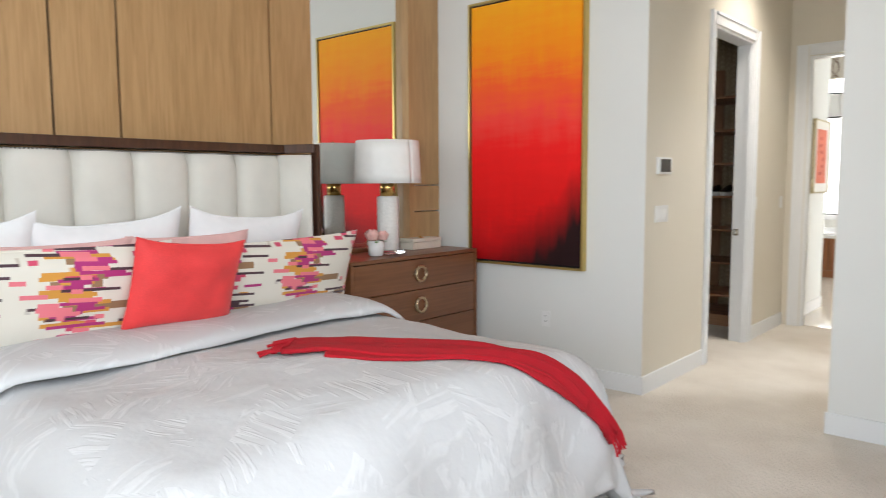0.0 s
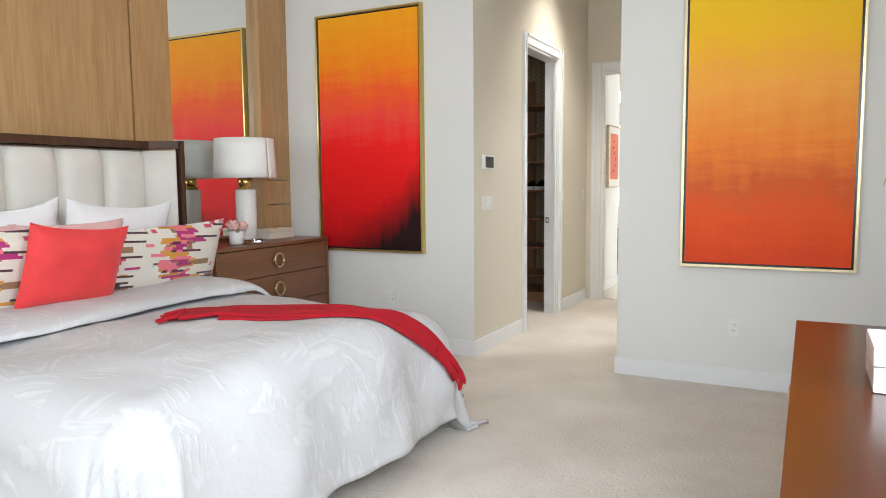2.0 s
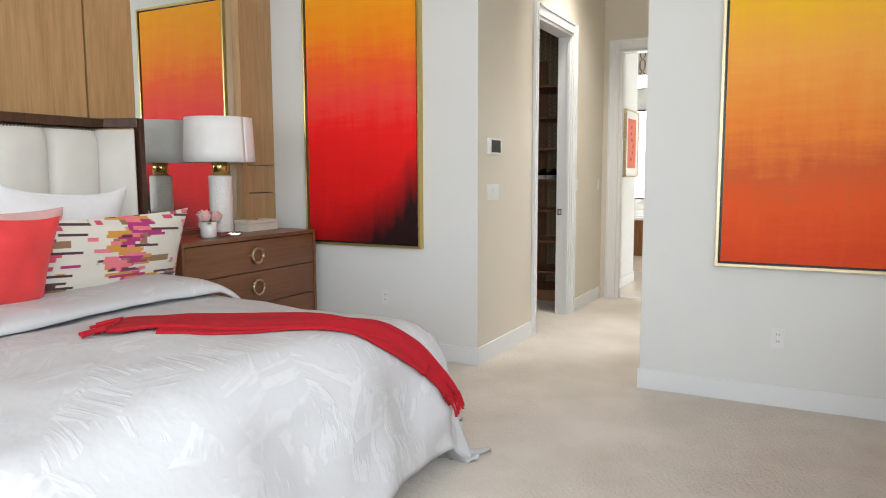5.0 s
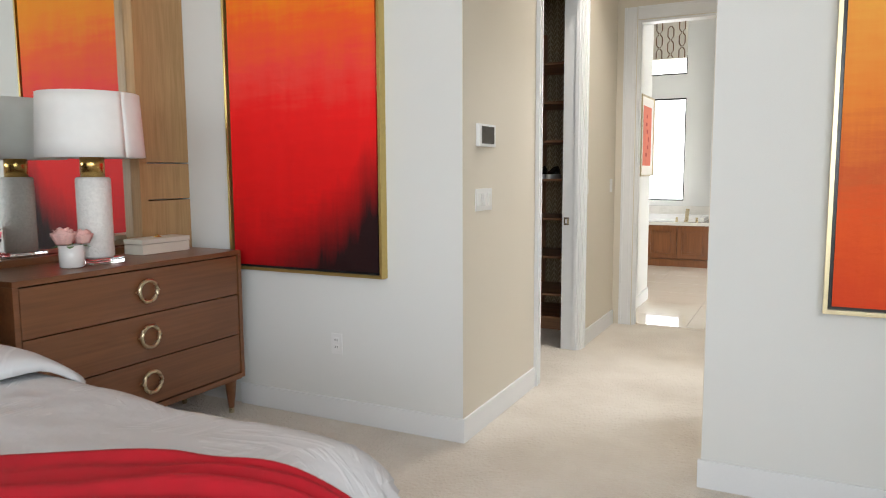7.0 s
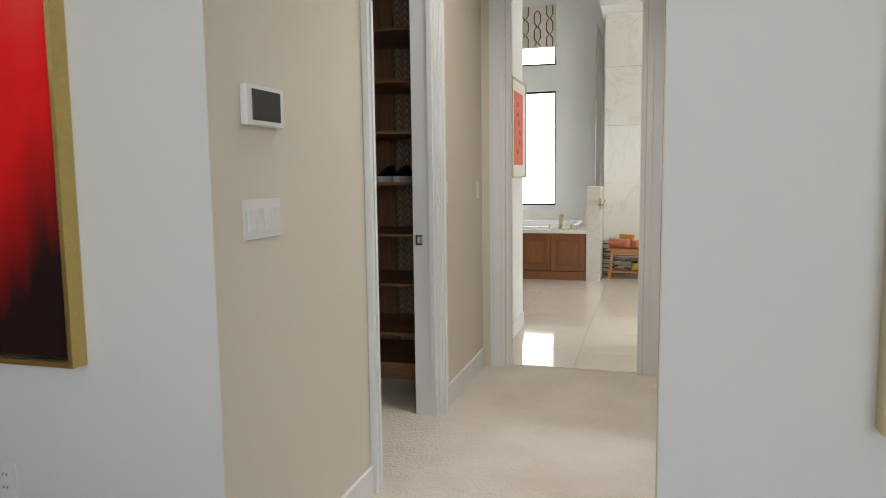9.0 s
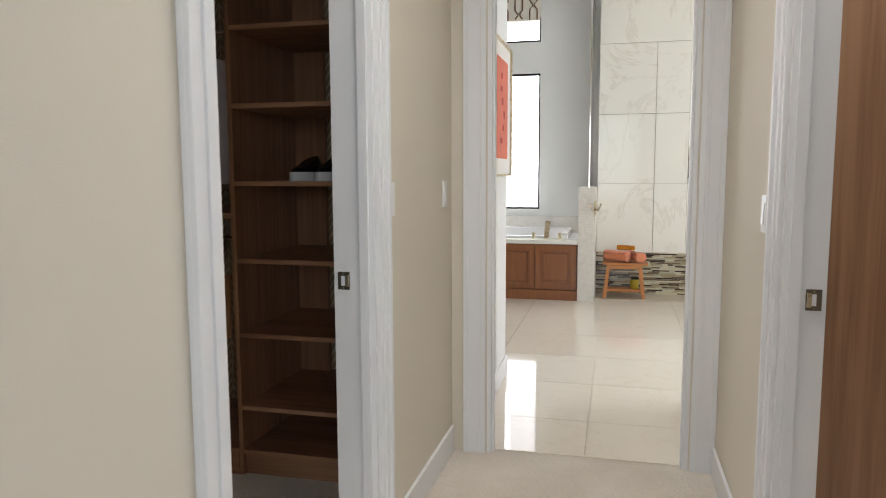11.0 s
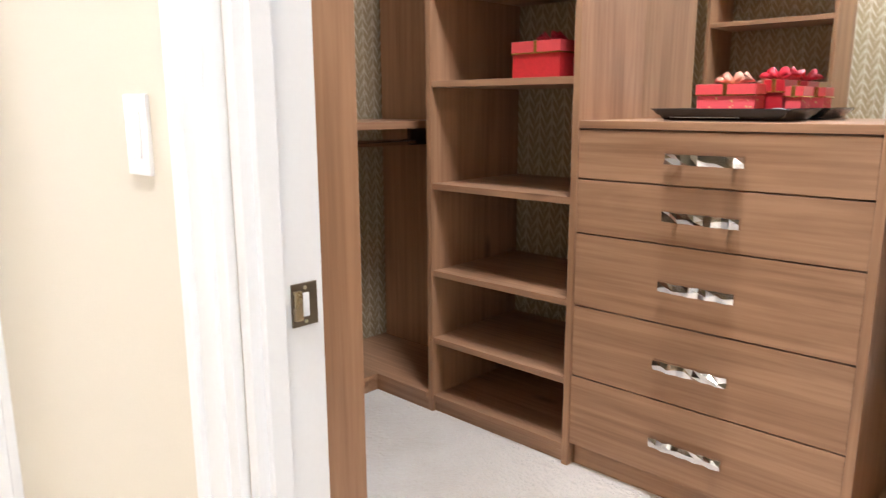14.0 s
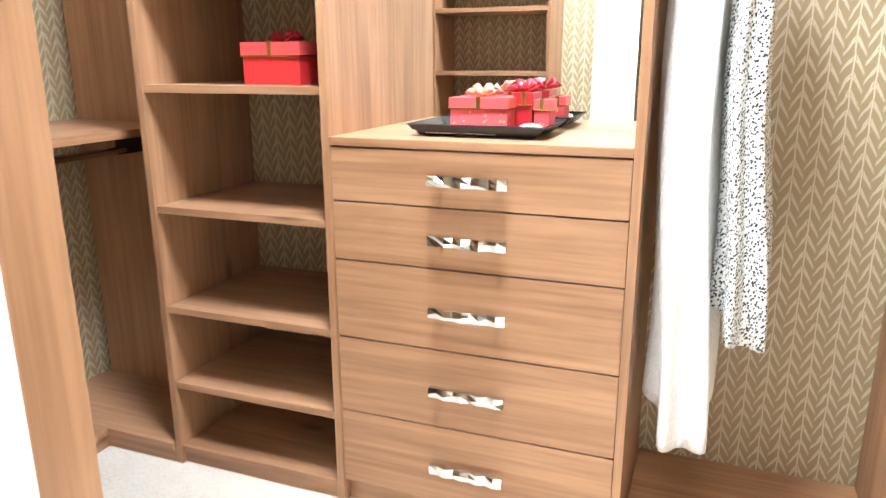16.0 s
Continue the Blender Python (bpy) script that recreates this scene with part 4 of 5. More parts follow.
# nightstand
ns = thing("nightstand", (-3.02, 5.95, 0.0), "brown stained three-drawer nightstand with champagne ring pulls", "nightstand")
part("top", box(-3.245, -2.785, 5.30, 6.60, 0.905, 0.93, 0.003), WALNUT, ns)
for y in (5.30, 6.575):
    part("side_panel", box(-3.24, -2.785, y, y + 0.025, 0.20, 0.905, 0.002), WALNUT, ns)
part("back_panel", box(-3.24, -3.225, 5.325, 6.575, 0.20, 0.905), WALNUT, ns)
part("bottom_rail", box(-3.225, -2.785, 5.325, 6.575, 0.195, 0.225, 0.002), WALNUT, ns)
part("carcass", box(-3.225, -2.84, 5.326, 6.574, 0.226, 0.904), DARKGAP, ns)
for z0, z1 in ((0.232, 0.450), (0.456, 0.678), (0.684, 0.898)):
    dr = part("drawer", box(-2.84, -2.79, 5.331, 6.569, z0, z1, 0.002), WALNUT, ns)
    zc = (z0 + z1) / 2 + 0.005
    ring = [(-2.772, 5.95 + 0.052 * math.cos(a), zc + 0.052 * math.sin(a)) for a in (2 * math.pi * k / 32 for k in range(32))]
    part("ring_pull", tube(ring, 0.0095, 8, True), CHAMP, dr, "champagne metal ring pull", True)
    for s in (-1, 1):
        part("pin", box(-2.795, -2.768, 5.95 + s * 0.058 - 0.006, 5.95 + s * 0.058 + 0.006, zc - 0.004, zc + 0.004, 0.001), CHAMP, dr)
for x in (-3.2, -2.83):
    for y in (5.37, 6.53):
        part("leg", join(lathe(x, y, ((0.016, 0.03), (0.03, 0.15), (0.034, 0.185), (0.028, 0.196)), 12)), WALNUT, ns)
        part("foot_cap", lathe(x, y, ((0.014, 0.0), (0.0165, 0.031)), 12), CHAMP, ns, "champagne metal foot cap")

# table lamp
LX, LY = -3.02, 5.87
lamp = thing("table_lamp", (LX, LY, 0.93), "white stone cylinder lamp with brass neck and drum shade", "table lamp")
part("base_plate", box(LX - 0.085, LX + 0.085, LY - 0.085, LY + 0.085, 0.931, 0.958, 0.004), CRYSTAL, lamp, "clear acrylic base block")
part("body", lathe(LX, LY, ((0.07, 0.958), (0.078, 0.966), (0.078, 1.335), (0.07, 1.345)), 40), ALAB, lamp, smooth=True)
part("neck", lathe(LX, LY, ((0.054, 1.345), (0.054, 1.46), (0.02, 1.465), (0.012, 1.72)), 28), BRASS, lamp, "brushed brass neck", True)
part("drum_shade", grid(lambda u, v: (LX + (0.240 - 0.016 * v) * math.cos(6.28319 * u), LY + (0.240 - 0.016 * v) * math.sin(6.28319 * u), 1.435 + 0.30 * v), 56, 4, 0.004), SHADE, lamp, "white drum shade", True)
part("diffuser", lathe(LX, LY, ((0.0, 1.718), (0.2, 1.72), (0.2, 1.724), (0.0, 1.724)), 40), SHADE, lamp)
part("finial", lathe(LX, LY, ((0.004, 1.72), (0.012, 1.735), (0.009, 1.752), (0.002, 1.757)), 16), BRASS, lamp)

# vase of roses
VX, VY = -2.97, 5.70
vase = thing("rose_vase", (VX, VY, 0.93), "small white ceramic cup with pale pink roses", "flower vase")
part("cup", lathe(VX, VY, ((0.042, 0.931), (0.053, 0.937), (0.055, 1.035), (0.05, 1.037), (0.048, 1.02)), 32), CERAMIC, vase, smooth=True)
random.seed(11)
for rx, ry, rz, rr in ((0.0, -0.035, 1.075, 0.062), (0.01, 0.055, 1.068, 0.052), (-0.045, 0.01, 1.07, 0.048)):
    fl = bmesh.new()
    bmesh.ops.create_icosphere(fl, subdivisions=2, radius=rr * 0.42, matrix=Matrix.Translation((VX + rx, VY + ry, rz + 0.006)))
    bms = [fl]
    for ringn, (cnt, rad, up) in enumerate(((4, 0.40, 0.50), (5, 0.62, 0.36), (7, 0.9, 0.12))):
        for k in range(cnt):
            a = 6.283 * (k + ringn * 0.37) / cnt

            def petal(u, v, a=a, rad=rad, up=up, rr=rr, rx=rx, ry=ry, rz=rz):
                t = (u - 0.5) * 1.5
                bulge = rad * rr * (0.55 + 0.5 * v - 0.10 * v * v * 3 * (rad > 0.8) * 0.3)
                z = rz + rr * (-0.55 + (0.75 + up) * v - 0.35 * abs(t) ** 2 * v)
                return Vector((VX + rx + bulge * math.cos(a + t), VY + ry + bulge * math.sin(a + t), z))
            bms.append(grid(petal, 6, 5, 0.002))
    part("rose", join(*bms), ROSE, vase, "pale pink open rose", True)
for k in range(4):
    a = 0.8 + 1.6 * k
    part("leaf", grid(lambda u, v, a=a: (VX + (0.03 + 0.05 * u) * math.cos(a) - (v - 0.5) * 0.03 * math.sin(3.14 * u) * math.sin(a), VY + (0.03 + 0.05 * u) * math.sin(a) + (v - 0.5) * 0.03 * math.sin(3.14 * u) * math.cos(a), 1.04 - 0.015 * u), 5, 3, 0.001), LEAF, vase, "dark green leaf")

# ivory box
ib = thing("ivory_box", (-3.13, 6.32, 0.93), "ivory keepsake box with a gold knob", "box")
part("body", box(-3.20, -3.06, 6.17, 6.49, 0.931, 0.985, 0.003), SHAGREEN, ib)
part("lid", box(-3.202, -3.058, 6.168, 6.492, 0.987, 1.012, 0.003), SHAGREEN, ib)
part("knob", join(lathe(-3.13, 6.33, ((0.012, 1.012), (0.014, 1.018), (0.008, 1.026)), 14), box(-3.145, -3.115, 6.315, 6.345, 1.012, 1.016, 0.001)), BRASS, ib, "small gold knob")

# paintings
def painting(name, x0, x1, z0, z1, mat, label, fmat):
    e = thing(name, ((x0 + x1) / 2, 6.69, z0), label, "painting")
    cv = part("canvas", box(x0 + 0.018, x1 - 0.018, 6.655, 6.694, z0 + 0.018, z1 - 0.018), mat, e)
    part("shadow_gap", box(x0 + 0.004, x1 - 0.004, 6.668, 6.697, z0 + 0.004, z1 - 0.004), BLACK, e, "black inner gap of the frame")
    for a, b, c, d in ((x0 - 0.012, x0 + 0.004, z0 - 0.012, z1 + 0.012), (x1 - 0.004, x1 + 0.012, z0 - 0.012, z1 + 0.012), (x0 + 0.004, x1 - 0.004, z0 - 0.012, z0 + 0.004), (x0 + 0.004, x1 - 0.004, z1 - 0.004, z1 + 0.012)):
        part("frame_rail", box(a, b, 6.645, 6.699, c, d, 0.001), fmat, e, "thin gold frame rail")


# Red painting: the pinkish 0.55 stop is a glare band put into the colours.
painting("red_painting", -2.895, -1.892, 0.825, 2.785, canvas("red_orange_paint", ((0.0, (0.42, 0.003, 0.006)), (0.20, (0.78, 0.006, 0.007)), (0.44, (0.95, 0.012, 0.012)), (0.55, (0.96, 0.06, 0.045)), (0.68, (0.97, 0.13, 0.02)), (0.80, (0.97, 0.28, 0.008)), (1.0, (0.97, 0.40, 0.01))), True), "large abstract painting fading from orange to dark red", GOLD)
painting("yellow_painting", 0.125, 1.142, 0.82, 2.78, canvas("yellow_orange_paint", ((0.0, (0.74, 0.06, 0.010)), (0.16, (0.84, 0.10, 0.012)), (0.27, (0.70, 0.12, 0.025)), (0.40, (0.90, 0.25, 0.03)), (0.60, (0.94, 0.40, 0.06)), (0.76, (0.94, 0.52, 0.015)), (1.0, (0.88, 0.60, 0.01))), False), "large abstract painting fading from yellow to burnt orange", shade("pale_gold_frame", (0.70, 0.60, 0.38), 0.35, 0.8, vary=0.05, scale=30))

# dresser on the east wall
dt = thing("dresser", (1.16, 3.55, 0.0), "long polished reddish-brown wooden dresser", "dresser")
part("top", box(0.855, 1.478, 2.50, 4.37, 0.868, 0.90, 0.004), MAHOG, dt)
part("body", box(0.885, 1.475, 2.53, 4.34, 0.10, 0.867, 0.003), MAHOG, dt)
for k in range(3):
    for j in range(3):
        y0 = 2.55 + k * 0.595
        d = part("drawer", box(0.868, 0.886, y0, y0 + 0.58, 0.13 + j * 0.245, 0.365 + j * 0.245, 0.003), MAHOG, dt)
        part("handle", tube([(0.868, y0 + 0.23, 0.25 + j * 0.245), (0.848, y0 + 0.23, 0.25 + j * 0.245), (0.848, y0 + 0.35, 0.25 + j * 0.245), (0.868, y0 + 0.35, 0.25 + j * 0.245)], 0.005, 8), CHAMP, d)
for x in (0.92, 1.42):
    for y in (2.6, 4.27):
        part("leg", box(x - 0.03, x + 0.03, y - 0.03, y + 0.03, 0.0, 0.1, 0.004), MAHOG, dt)
wb = thing("lidded_box", (1.13, 3.62, 0.90), "white lacquered lidded box on the dresser", "box")
part("body", box(1.022, 1.28, 3.50, 3.74, 0.901, 0.958, 0.006), CERAMIC, wb)
part("lid", box(1.020, 1.282, 3.498, 3.742, 0.961, 1.005, 0.010), CERAMIC, wb)
wv = thing("white_vase", (1.29, 4.05, 0.90), "tall white glazed vase holding green leaves", "vase")
part("body", lathe(1.29, 4.05, ((0.07, 0.901), (0.10, 0.95), (0.145, 1.15), (0.14, 1.22), (0.09, 1.30), (0.06, 1.34), (0.062, 1.38), (0.052, 1.375)), 40), CERAMIC, wv, smooth=True)
part("groove", tube([(1.29 + 0.146 * math.cos(a), 4.05 + 0.146 * math.sin(a), 1.185) for a in (6.28319 * k / 40 for k in range(40))], 0.0025, 6, True), BRONZE, wv)
random.seed(3)
for k in range(9):
    a = 0.7 * k + 2.4
    ln = 0.10 + 0.06 * random.random()
    tip = Vector((1.29 + 0.17 * math.cos(a), 4.05 + 0.17 * math.sin(a), 1.44 + 0.06 * math.sin(k * 2.1)))
    part("stem", tube([(1.29, 4.05, 1.30), (1.29 + 0.06 * math.cos(a), 4.05 + 0.06 * math.sin(a), 1.42), tip], 0.003, 5), LEAF, wv)
    part("leaf", grid(lambda u, v, a=a, tip=tip, ln=ln: tip + Vector((math.cos(a) * 0.4 * ln * u - (v - 0.5) * 0.07 * math.sin(3.14 * min(1, u * 0.9 + 0.08)) * math.sin(a), math.sin(a) * 0.4 * ln * u + (v - 0.5) * 0.07 * math.sin(3.14 * min(1, u * 0.9 + 0.08)) * math.cos(a), -ln * u + 0.02 * math.sin(3 * u))), 8, 4, 0.001), LEAF, wv, "broad green leaf", True)
bk = thing("open_book", (1.17, 3.12, 0.90), "open cream-paged book lying on the dresser", "book")
for s in (-1, 1):
    part("page_block", grid(lambda u, v, s=s: (1.20 + (v - 0.5) * 0.30, 3.12 + s * (0.005 + 0.19 * u), 0.905 + 0.03 * math.sin(math.pi * min(1, u * 1.15)) ** 0.7 + 0.004), 12, 4, 0.006), SHAGREEN, bk, "cream pages", True)
part("cover", box(1.045, 1.355, 2.92, 3.32, 0.9005, 0.905, 0.001), PLASTIC, bk)

# ---- wall fittings ----
def rocker(name, m, gangs, label):
    """Switch plate; local x runs along the wall, -y looks into the room."""
    w = 0.07 + 0.046 * (gangs - 1)
    e = thing(name, m.translation, label, "light switch")
    part("plate", turned(box(-w / 2, w / 2, -0.007, 0.0, -0.057, 0.057, 0.002), m), PLASTIC, e)
    for k in range(gangs):
        c = (k - (gangs - 1) / 2) * 0.046
        part("rocker", turned(box(c - 0.016, c + 0.016, -0.011, -0.006, -0.033, 0.033, 0.002), m @ pose(0, 0, 0, 3 if k % 2 else -3)), PLASTIC, e)


def outlet(name, m):
    e = thing(name, m.translation, "white duplex power outlet on the wall", "power outlet")
    part("plate", turned(box(-0.035, 0.035, -0.006, 0.0, -0.057, 0.057, 0.002), m), PLASTIC, e)
    for s in (-1, 1):
        r = part("receptacle", turned(box(-0.017, 0.017, -0.009, -0.005, s * 0.02 - 0.015, s * 0.02 + 0.015, 0.003), m), PLASTIC, e)
        for k in (-1, 1):
            part("slot", turned(box(k * 0.007 - 0.0015, k * 0.007 + 0.0015, -0.0095, -0.0085, s * 0.02 - 0.003, s * 0.02 + 0.007), m), SCREEN, r)


outlet("power_outlet", pose(-2.209, 6.7, 0.43))
outlet("power_outlet", pose(0.464, 6.7, 0.402))
EAST = 90
rocker("light_switch", pose(-1.45, 6.947, 1.217, 0, 0, EAST), 4, "white four-gang rocker switch plate")
rocker("light_switch", pose(-1.45, 8.93, 1.24, 0, 0, EAST), 1, "white single rocker switch beside the closet door")
rocker("light_switch", pose(-1.45, 9.70, 1.235, 0, 0, EAST), 1, "white single rocker switch by the bath door")
rocker("light_switch", pose(-0.26, 8.97, 1.20, 0, 0, -EAST), 1, "white single dimmer switch on the hall wall")
th = thing("thermostat", (-1.45, 6.963, 1.545), "white wall thermostat with a dark screen", "thermostat")
part("body", box(-1.45, -1.428, 6.857, 7.068, 1.487, 1.602, 0.006), PLASTIC, th)
part("screen", box(-1.429, -1.4265, 6.885, 7.045, 1.502, 1.59, 0.001), SCREEN, th, "dark glass screen")

# ---- bath ----
STEP = 0.68
tub = thing("bathtub_surround", (-2.1, 14.4, 0.0), "cherry wood bathtub surround with raised panel doors", "bathtub cabinet")
TX0, TX1, TY = -3.4, -1.082, 13.97
part("carcass", box(TX0, TX1, TY + 0.03, 14.89, 0.0, 0.584), CHERRY, tub)
part("toe_kick", box(TX0, TX1 + 0.012, TY - 0.006, TY + 0.03, 0.0, 0.105, 0.004), CHERRY, tub)
for k in range(5):
    x1 = TX1 - 0.012 - k * 0.43
    x0 = x1 - 0.42
    d = part("door", join(box(x0, x0 + 0.06, TY + 0.005, TY + 0.03, 0.115, 0.578, 0.003), box(x1 - 0.06, x1, TY + 0.005, TY + 0.03, 0.115, 0.578, 0.003), box(x0 + 0.06, x1 - 0.06, TY + 0.005, TY + 0.03, 0.115, 0.18, 0.003), box(x0 + 0.06, x1 - 0.06, TY + 0.005, TY + 0.03, 0.513, 0.578, 0.003)), CHERRY, tub)
    part("raised_panel", join(box(x0 + 0.06, x1 - 0.06, TY + 0.02, TY + 0.029, 0.18, 0.513), box(x0 + 0.085, x1 - 0.085, TY + 0.009, TY + 0.021, 0.205, 0.488, 0.008)), CHERRY, d)
part("deck_front", box(TX0, TX1, TY - 0.012, TY + 0.14, 0.586, 0.632, 0.004), TILEWHITE, tub, "pale stone deck edge")
part("deck_back", box(TX0, TX1, 14.78, 14.89, 0.586, 0.632, 0.004), TILEWHITE, tub)
part("deck_end", box(TX1 - 0.12, TX1, TY + 0.14, 14.78, 0.586, 0.632, 0.004), TILEWHITE, tub)
bath = thing("bathtub", (-2.2, 14.44, 0.632), "white acrylic drop-in bathtub set in the deck", "bathtub")
part("basin", join(box(-3.3, TX1 - 0.11, TY + 0.13, TY + 0.19, 0.40, 0.66, 0.012), box(-3.3, TX1 - 0.11, 14.74, 14.79, 0.40, 0.70, 0.012), box(TX1 - 0.17, TX1 - 0.11, TY + 0.19, 14.74, 0.40, 0.69, 0.012)), CERAMIC, bath)
part("basin_floor", box(-3.3, TX1 - 0.17, TY + 0.19, 14.74, 0.585, 0.60), CERAMIC, bath)
spl = setting("trim_splash", box(-3.4, -1.08, 14.86, 14.9, 0.633, 0.82, 0.002), TILEWHITE, "veined marble splash ledge behind the bathtub", "splashback")
fc = thing("tub_faucet", (-1.40, 14.04, 0.632), "champagne gold tub spout with two handles", "faucet")
part("spout", turned(join(box(-0.025, 0.025, -0.02, 0.02, 0.0, 0.19, 0.004)), pose(-1.41, 14.04, 0.633, 0, 5, 0)), CHAMP, fc)
for x in (-1.54, -1.27):
    part("handle", lathe(x, 14.04, ((0.022, 0.633), (0.02, 0.65), (0.017, 0.655), (0.017, 0.70)), 18), CHAMP, fc)
setting("wall_half", box(-1.08, -0.912, 13.96, 14.9, 0.0, 1.165, 0.003), SPLIT, "white textured stone half wall beside the shower", "half wall")
sg = thing("shower_glass", (-0.97, 14.4, 1.17), "clear frameless shower glass panel above the half wall", "glass panel")
p = part("pane", box(-0.985, -0.973, 13.99, 14.88, 1.17, 3.1), GLASS, sg)
p.visible_shadow = False
part("edge_strip", box(-0.986, -0.972, 13.975, 13.99, 1.166, 3.1, 0.002), CHROME, sg)
part("upper_clip", box(-0.992, -0.966, 13.99, 14.88, 3.1, 3.12), CHROME, sg)
# shower walls
SY = 14.56
NX0, NX1, NZ0, NZ1 = 0.02, 0.42, 1.205, 1.595
shw = tagged(new("wall_shower"), "polished cream marble shower wall in large slabs", "wall", "", "structure")
BASE[shw] = Vector((0, 0, 0))
part("backing", box(-0.912, 1.9, SY + 0.10, 14.9, 0.0, 3.35), GROUT, shw)
for x0, x1, z0, z1 in ((-0.91, -0.32, 0.46, 1.2), (-0.317, NX0, 0.46, 1.2), (-0.91, -0.32, 1.203, 1.94), (-0.317, NX0, 1.203, 1.94), (-0.91, -0.32, 1.943, 2.68), (-0.317, NX0, 1.943, 2.68), (-0.91, 0.3, 2.683, 3.35),
                       (NX0, NX1, 0.46, NZ0), (NX0, NX1, NZ1, 2.68), (NX1, 1.8, 0.46, 1.94), (NX1, 1.8, 1.943, 2.68), (0.303, 1.8, 2.683, 3.35)):
    part("slab", box(x0 + 0.001, x1 - 0.001, SY, SY + 0.10, z0, z1, 0.001), MARBLE, shw)
setting("floor_shower", box(-0.912, 1.8, 14.12, 14.9, -0.1, 0.004), shade("shower_floor_stone", (0.52, 0.45, 0.34), 0.35, vary=0.08, scale=30), "tan stone shower floor", "floor")
random.seed(21)


def mosaic(name, x0, x1, y, z0, z1, label):
    bms = bmesh.new()
    rows = int((z1 - z0) / 0.0165)
    for r in range(rows):
        x = x0 - random.random() * 0.1
        while x < x1:
            ln = random.choice((0.06, 0.09, 0.12, 0.16))
            a, b = max(x, x0), min(x + ln, x1)
            if b - a > 0.01:
                z = z0 + r * 0.0165
                q = y - random.random() * 0.003
                vs = [bms.verts.new(c) for c in ((a, q, z), (b - 0.002, q, z), (b - 0.002, q, z + 0.0145), (a, q, z + 0.0145), (a, y + 0.006, z), (b - 0.002, y + 0.006, z), (b - 0.002, y + 0.006, z + 0.0145), (a, y + 0.006, z + 0.0145))]
                for f in ((0, 1, 2, 3), (0, 4, 5, 1), (3, 2, 6, 7), (0, 3, 7, 4), (1, 5, 6, 2)):
                    bms.faces.new([vs[i] for i in f])
            x += ln
    return tagged(part(name, bms, MOSAIC), label, "mosaic tile", "", "stuff")


mosaic("mosaic_band", -0.91, 1.2, SY - 0.002, 0.004, 0.457, "band of thin brown and cream glass mosaic strips")
setting("trim_band_backing", box(-0.91, 1.8, SY + 0.005, SY + 0.10, 0.0, 0.459), GROUT, "grout bed behind the mosaic band", "tile backing")
mosaic("mosaic_niche", NX0, NX1, SY + 0.088, NZ0, NZ1, "glass mosaic lining of the shower niche")
random.seed(5)
for k, (x, h, c) in enumerate(((0.06, 0.13, (0.75, 0.72, 0.68)), (0.12, 0.17, (0.25, 0.04, 0.03)), (0.19, 0.20, (0.35, 0.03, 0.03)), (0.27, 0.15, (0.6, 0.55, 0.5)), (0.34, 0.18, (0.3, 0.05, 0.04)))):
    e = thing("bottle", (x, SY + 0.045, NZ0), "small bath bottle standing in the niche", "bottle", "bottles in the shower niche")
    part("body", lathe(x, SY + 0.045, ((0.022, NZ0 + 0.001), (0.024, NZ0 + 0.01), (0.024, NZ0 + h * 0.7), (0.01, NZ0 + h * 0.78), (0.01, NZ0 + h * 0.8)), 16), shade("bottle_%s" % "abcde"[k], c, 0.3, vary=0.03), e, smooth=True)
    part("cap", lathe(x, SY + 0.045, ((0.012, NZ0 + h * 0.8), (0.012, NZ0 + h)), 14), BLACK, e)
hk = thing("robe_hook", (-0.995, 13.96, 0.96), "champagne metal double robe hook on the half wall", "hook")
part("plate", box(-0.922, -0.898, 13.948, 13.959, 0.89, 1.03, 0.003), CHAMP, hk)
for s in (-1, 1):
    part("prong", tube([(-0.91, 13.95, 0.95), (-0.91 + s * 0.03, 13.91, 0.945), (-0.91 + s * 0.05, 13.90, 0.99), (-0.91 + s * 0.058, 13.90, 1.01)], [0.008, 0.008, 0.007, 0.01], 8), CHAMP, hk, smooth=True)

# stool with towels
st = thing("shower_stool", (-0.61, 14.30, 0.0), "teak slatted shower stool with splayed legs", "stool")
for k in range(4):
    y = 14.20 + k * 0.058
    part("slat", box(-0.83, -0.37, y, y + 0.048, 0.355, 0.378, 0.004), TEAK, st)
for sx in (-1, 1):
    for y in (14.22, 14.40):
        part("leg", turned(box(-0.018, 0.018, -0.018, 0.018, 0.0, 0.355, 0.003), Matrix.Translation((-0.61 + sx * 0.20, y, 0.004)) @ Euler((0, radians(-sx * 6.5), 0)).to_matrix().to_4x4()), TEAK, st)
part("shelf", box(-0.78, -0.42, 14.21, 14.41, 0.075, 0.095, 0.003), TEAK, st)
part("rail", box(-0.78, -0.44, 14.20, 14.225, 0.315, 0.353, 0.003), TEAK, st)


def towel(name, x, y, z, r, ln, yaw, mat, label):
    e = thing(name, (x, y, z), label, "towel", "rolled towels on the stool")
    m = Matrix.Translation((x, y, z + r)) @ Euler((0, 0, radians(yaw))).to_matrix().to_4x4()
    bms = []
    spiral = [(0.18 * r + (r - 0.18 * r) * k / 70) for k in range(71)]

    def fn(u, v):
        k = u * 70
        rr = 0.2 * r + 0.8 * r * u
        a = u * 2 * math.pi * 3.2 + 1.2
        return m @ Vector((rr * math.cos(a) * 1.05 + wob((u * 3, v * 4, x * 9), 1.5, 0.004), (v - 0.5) * ln, rr * math.sin(a) * 0.9))
    part("roll", grid(fn, 90, 8, 0.012), mat, e, smooth=True)


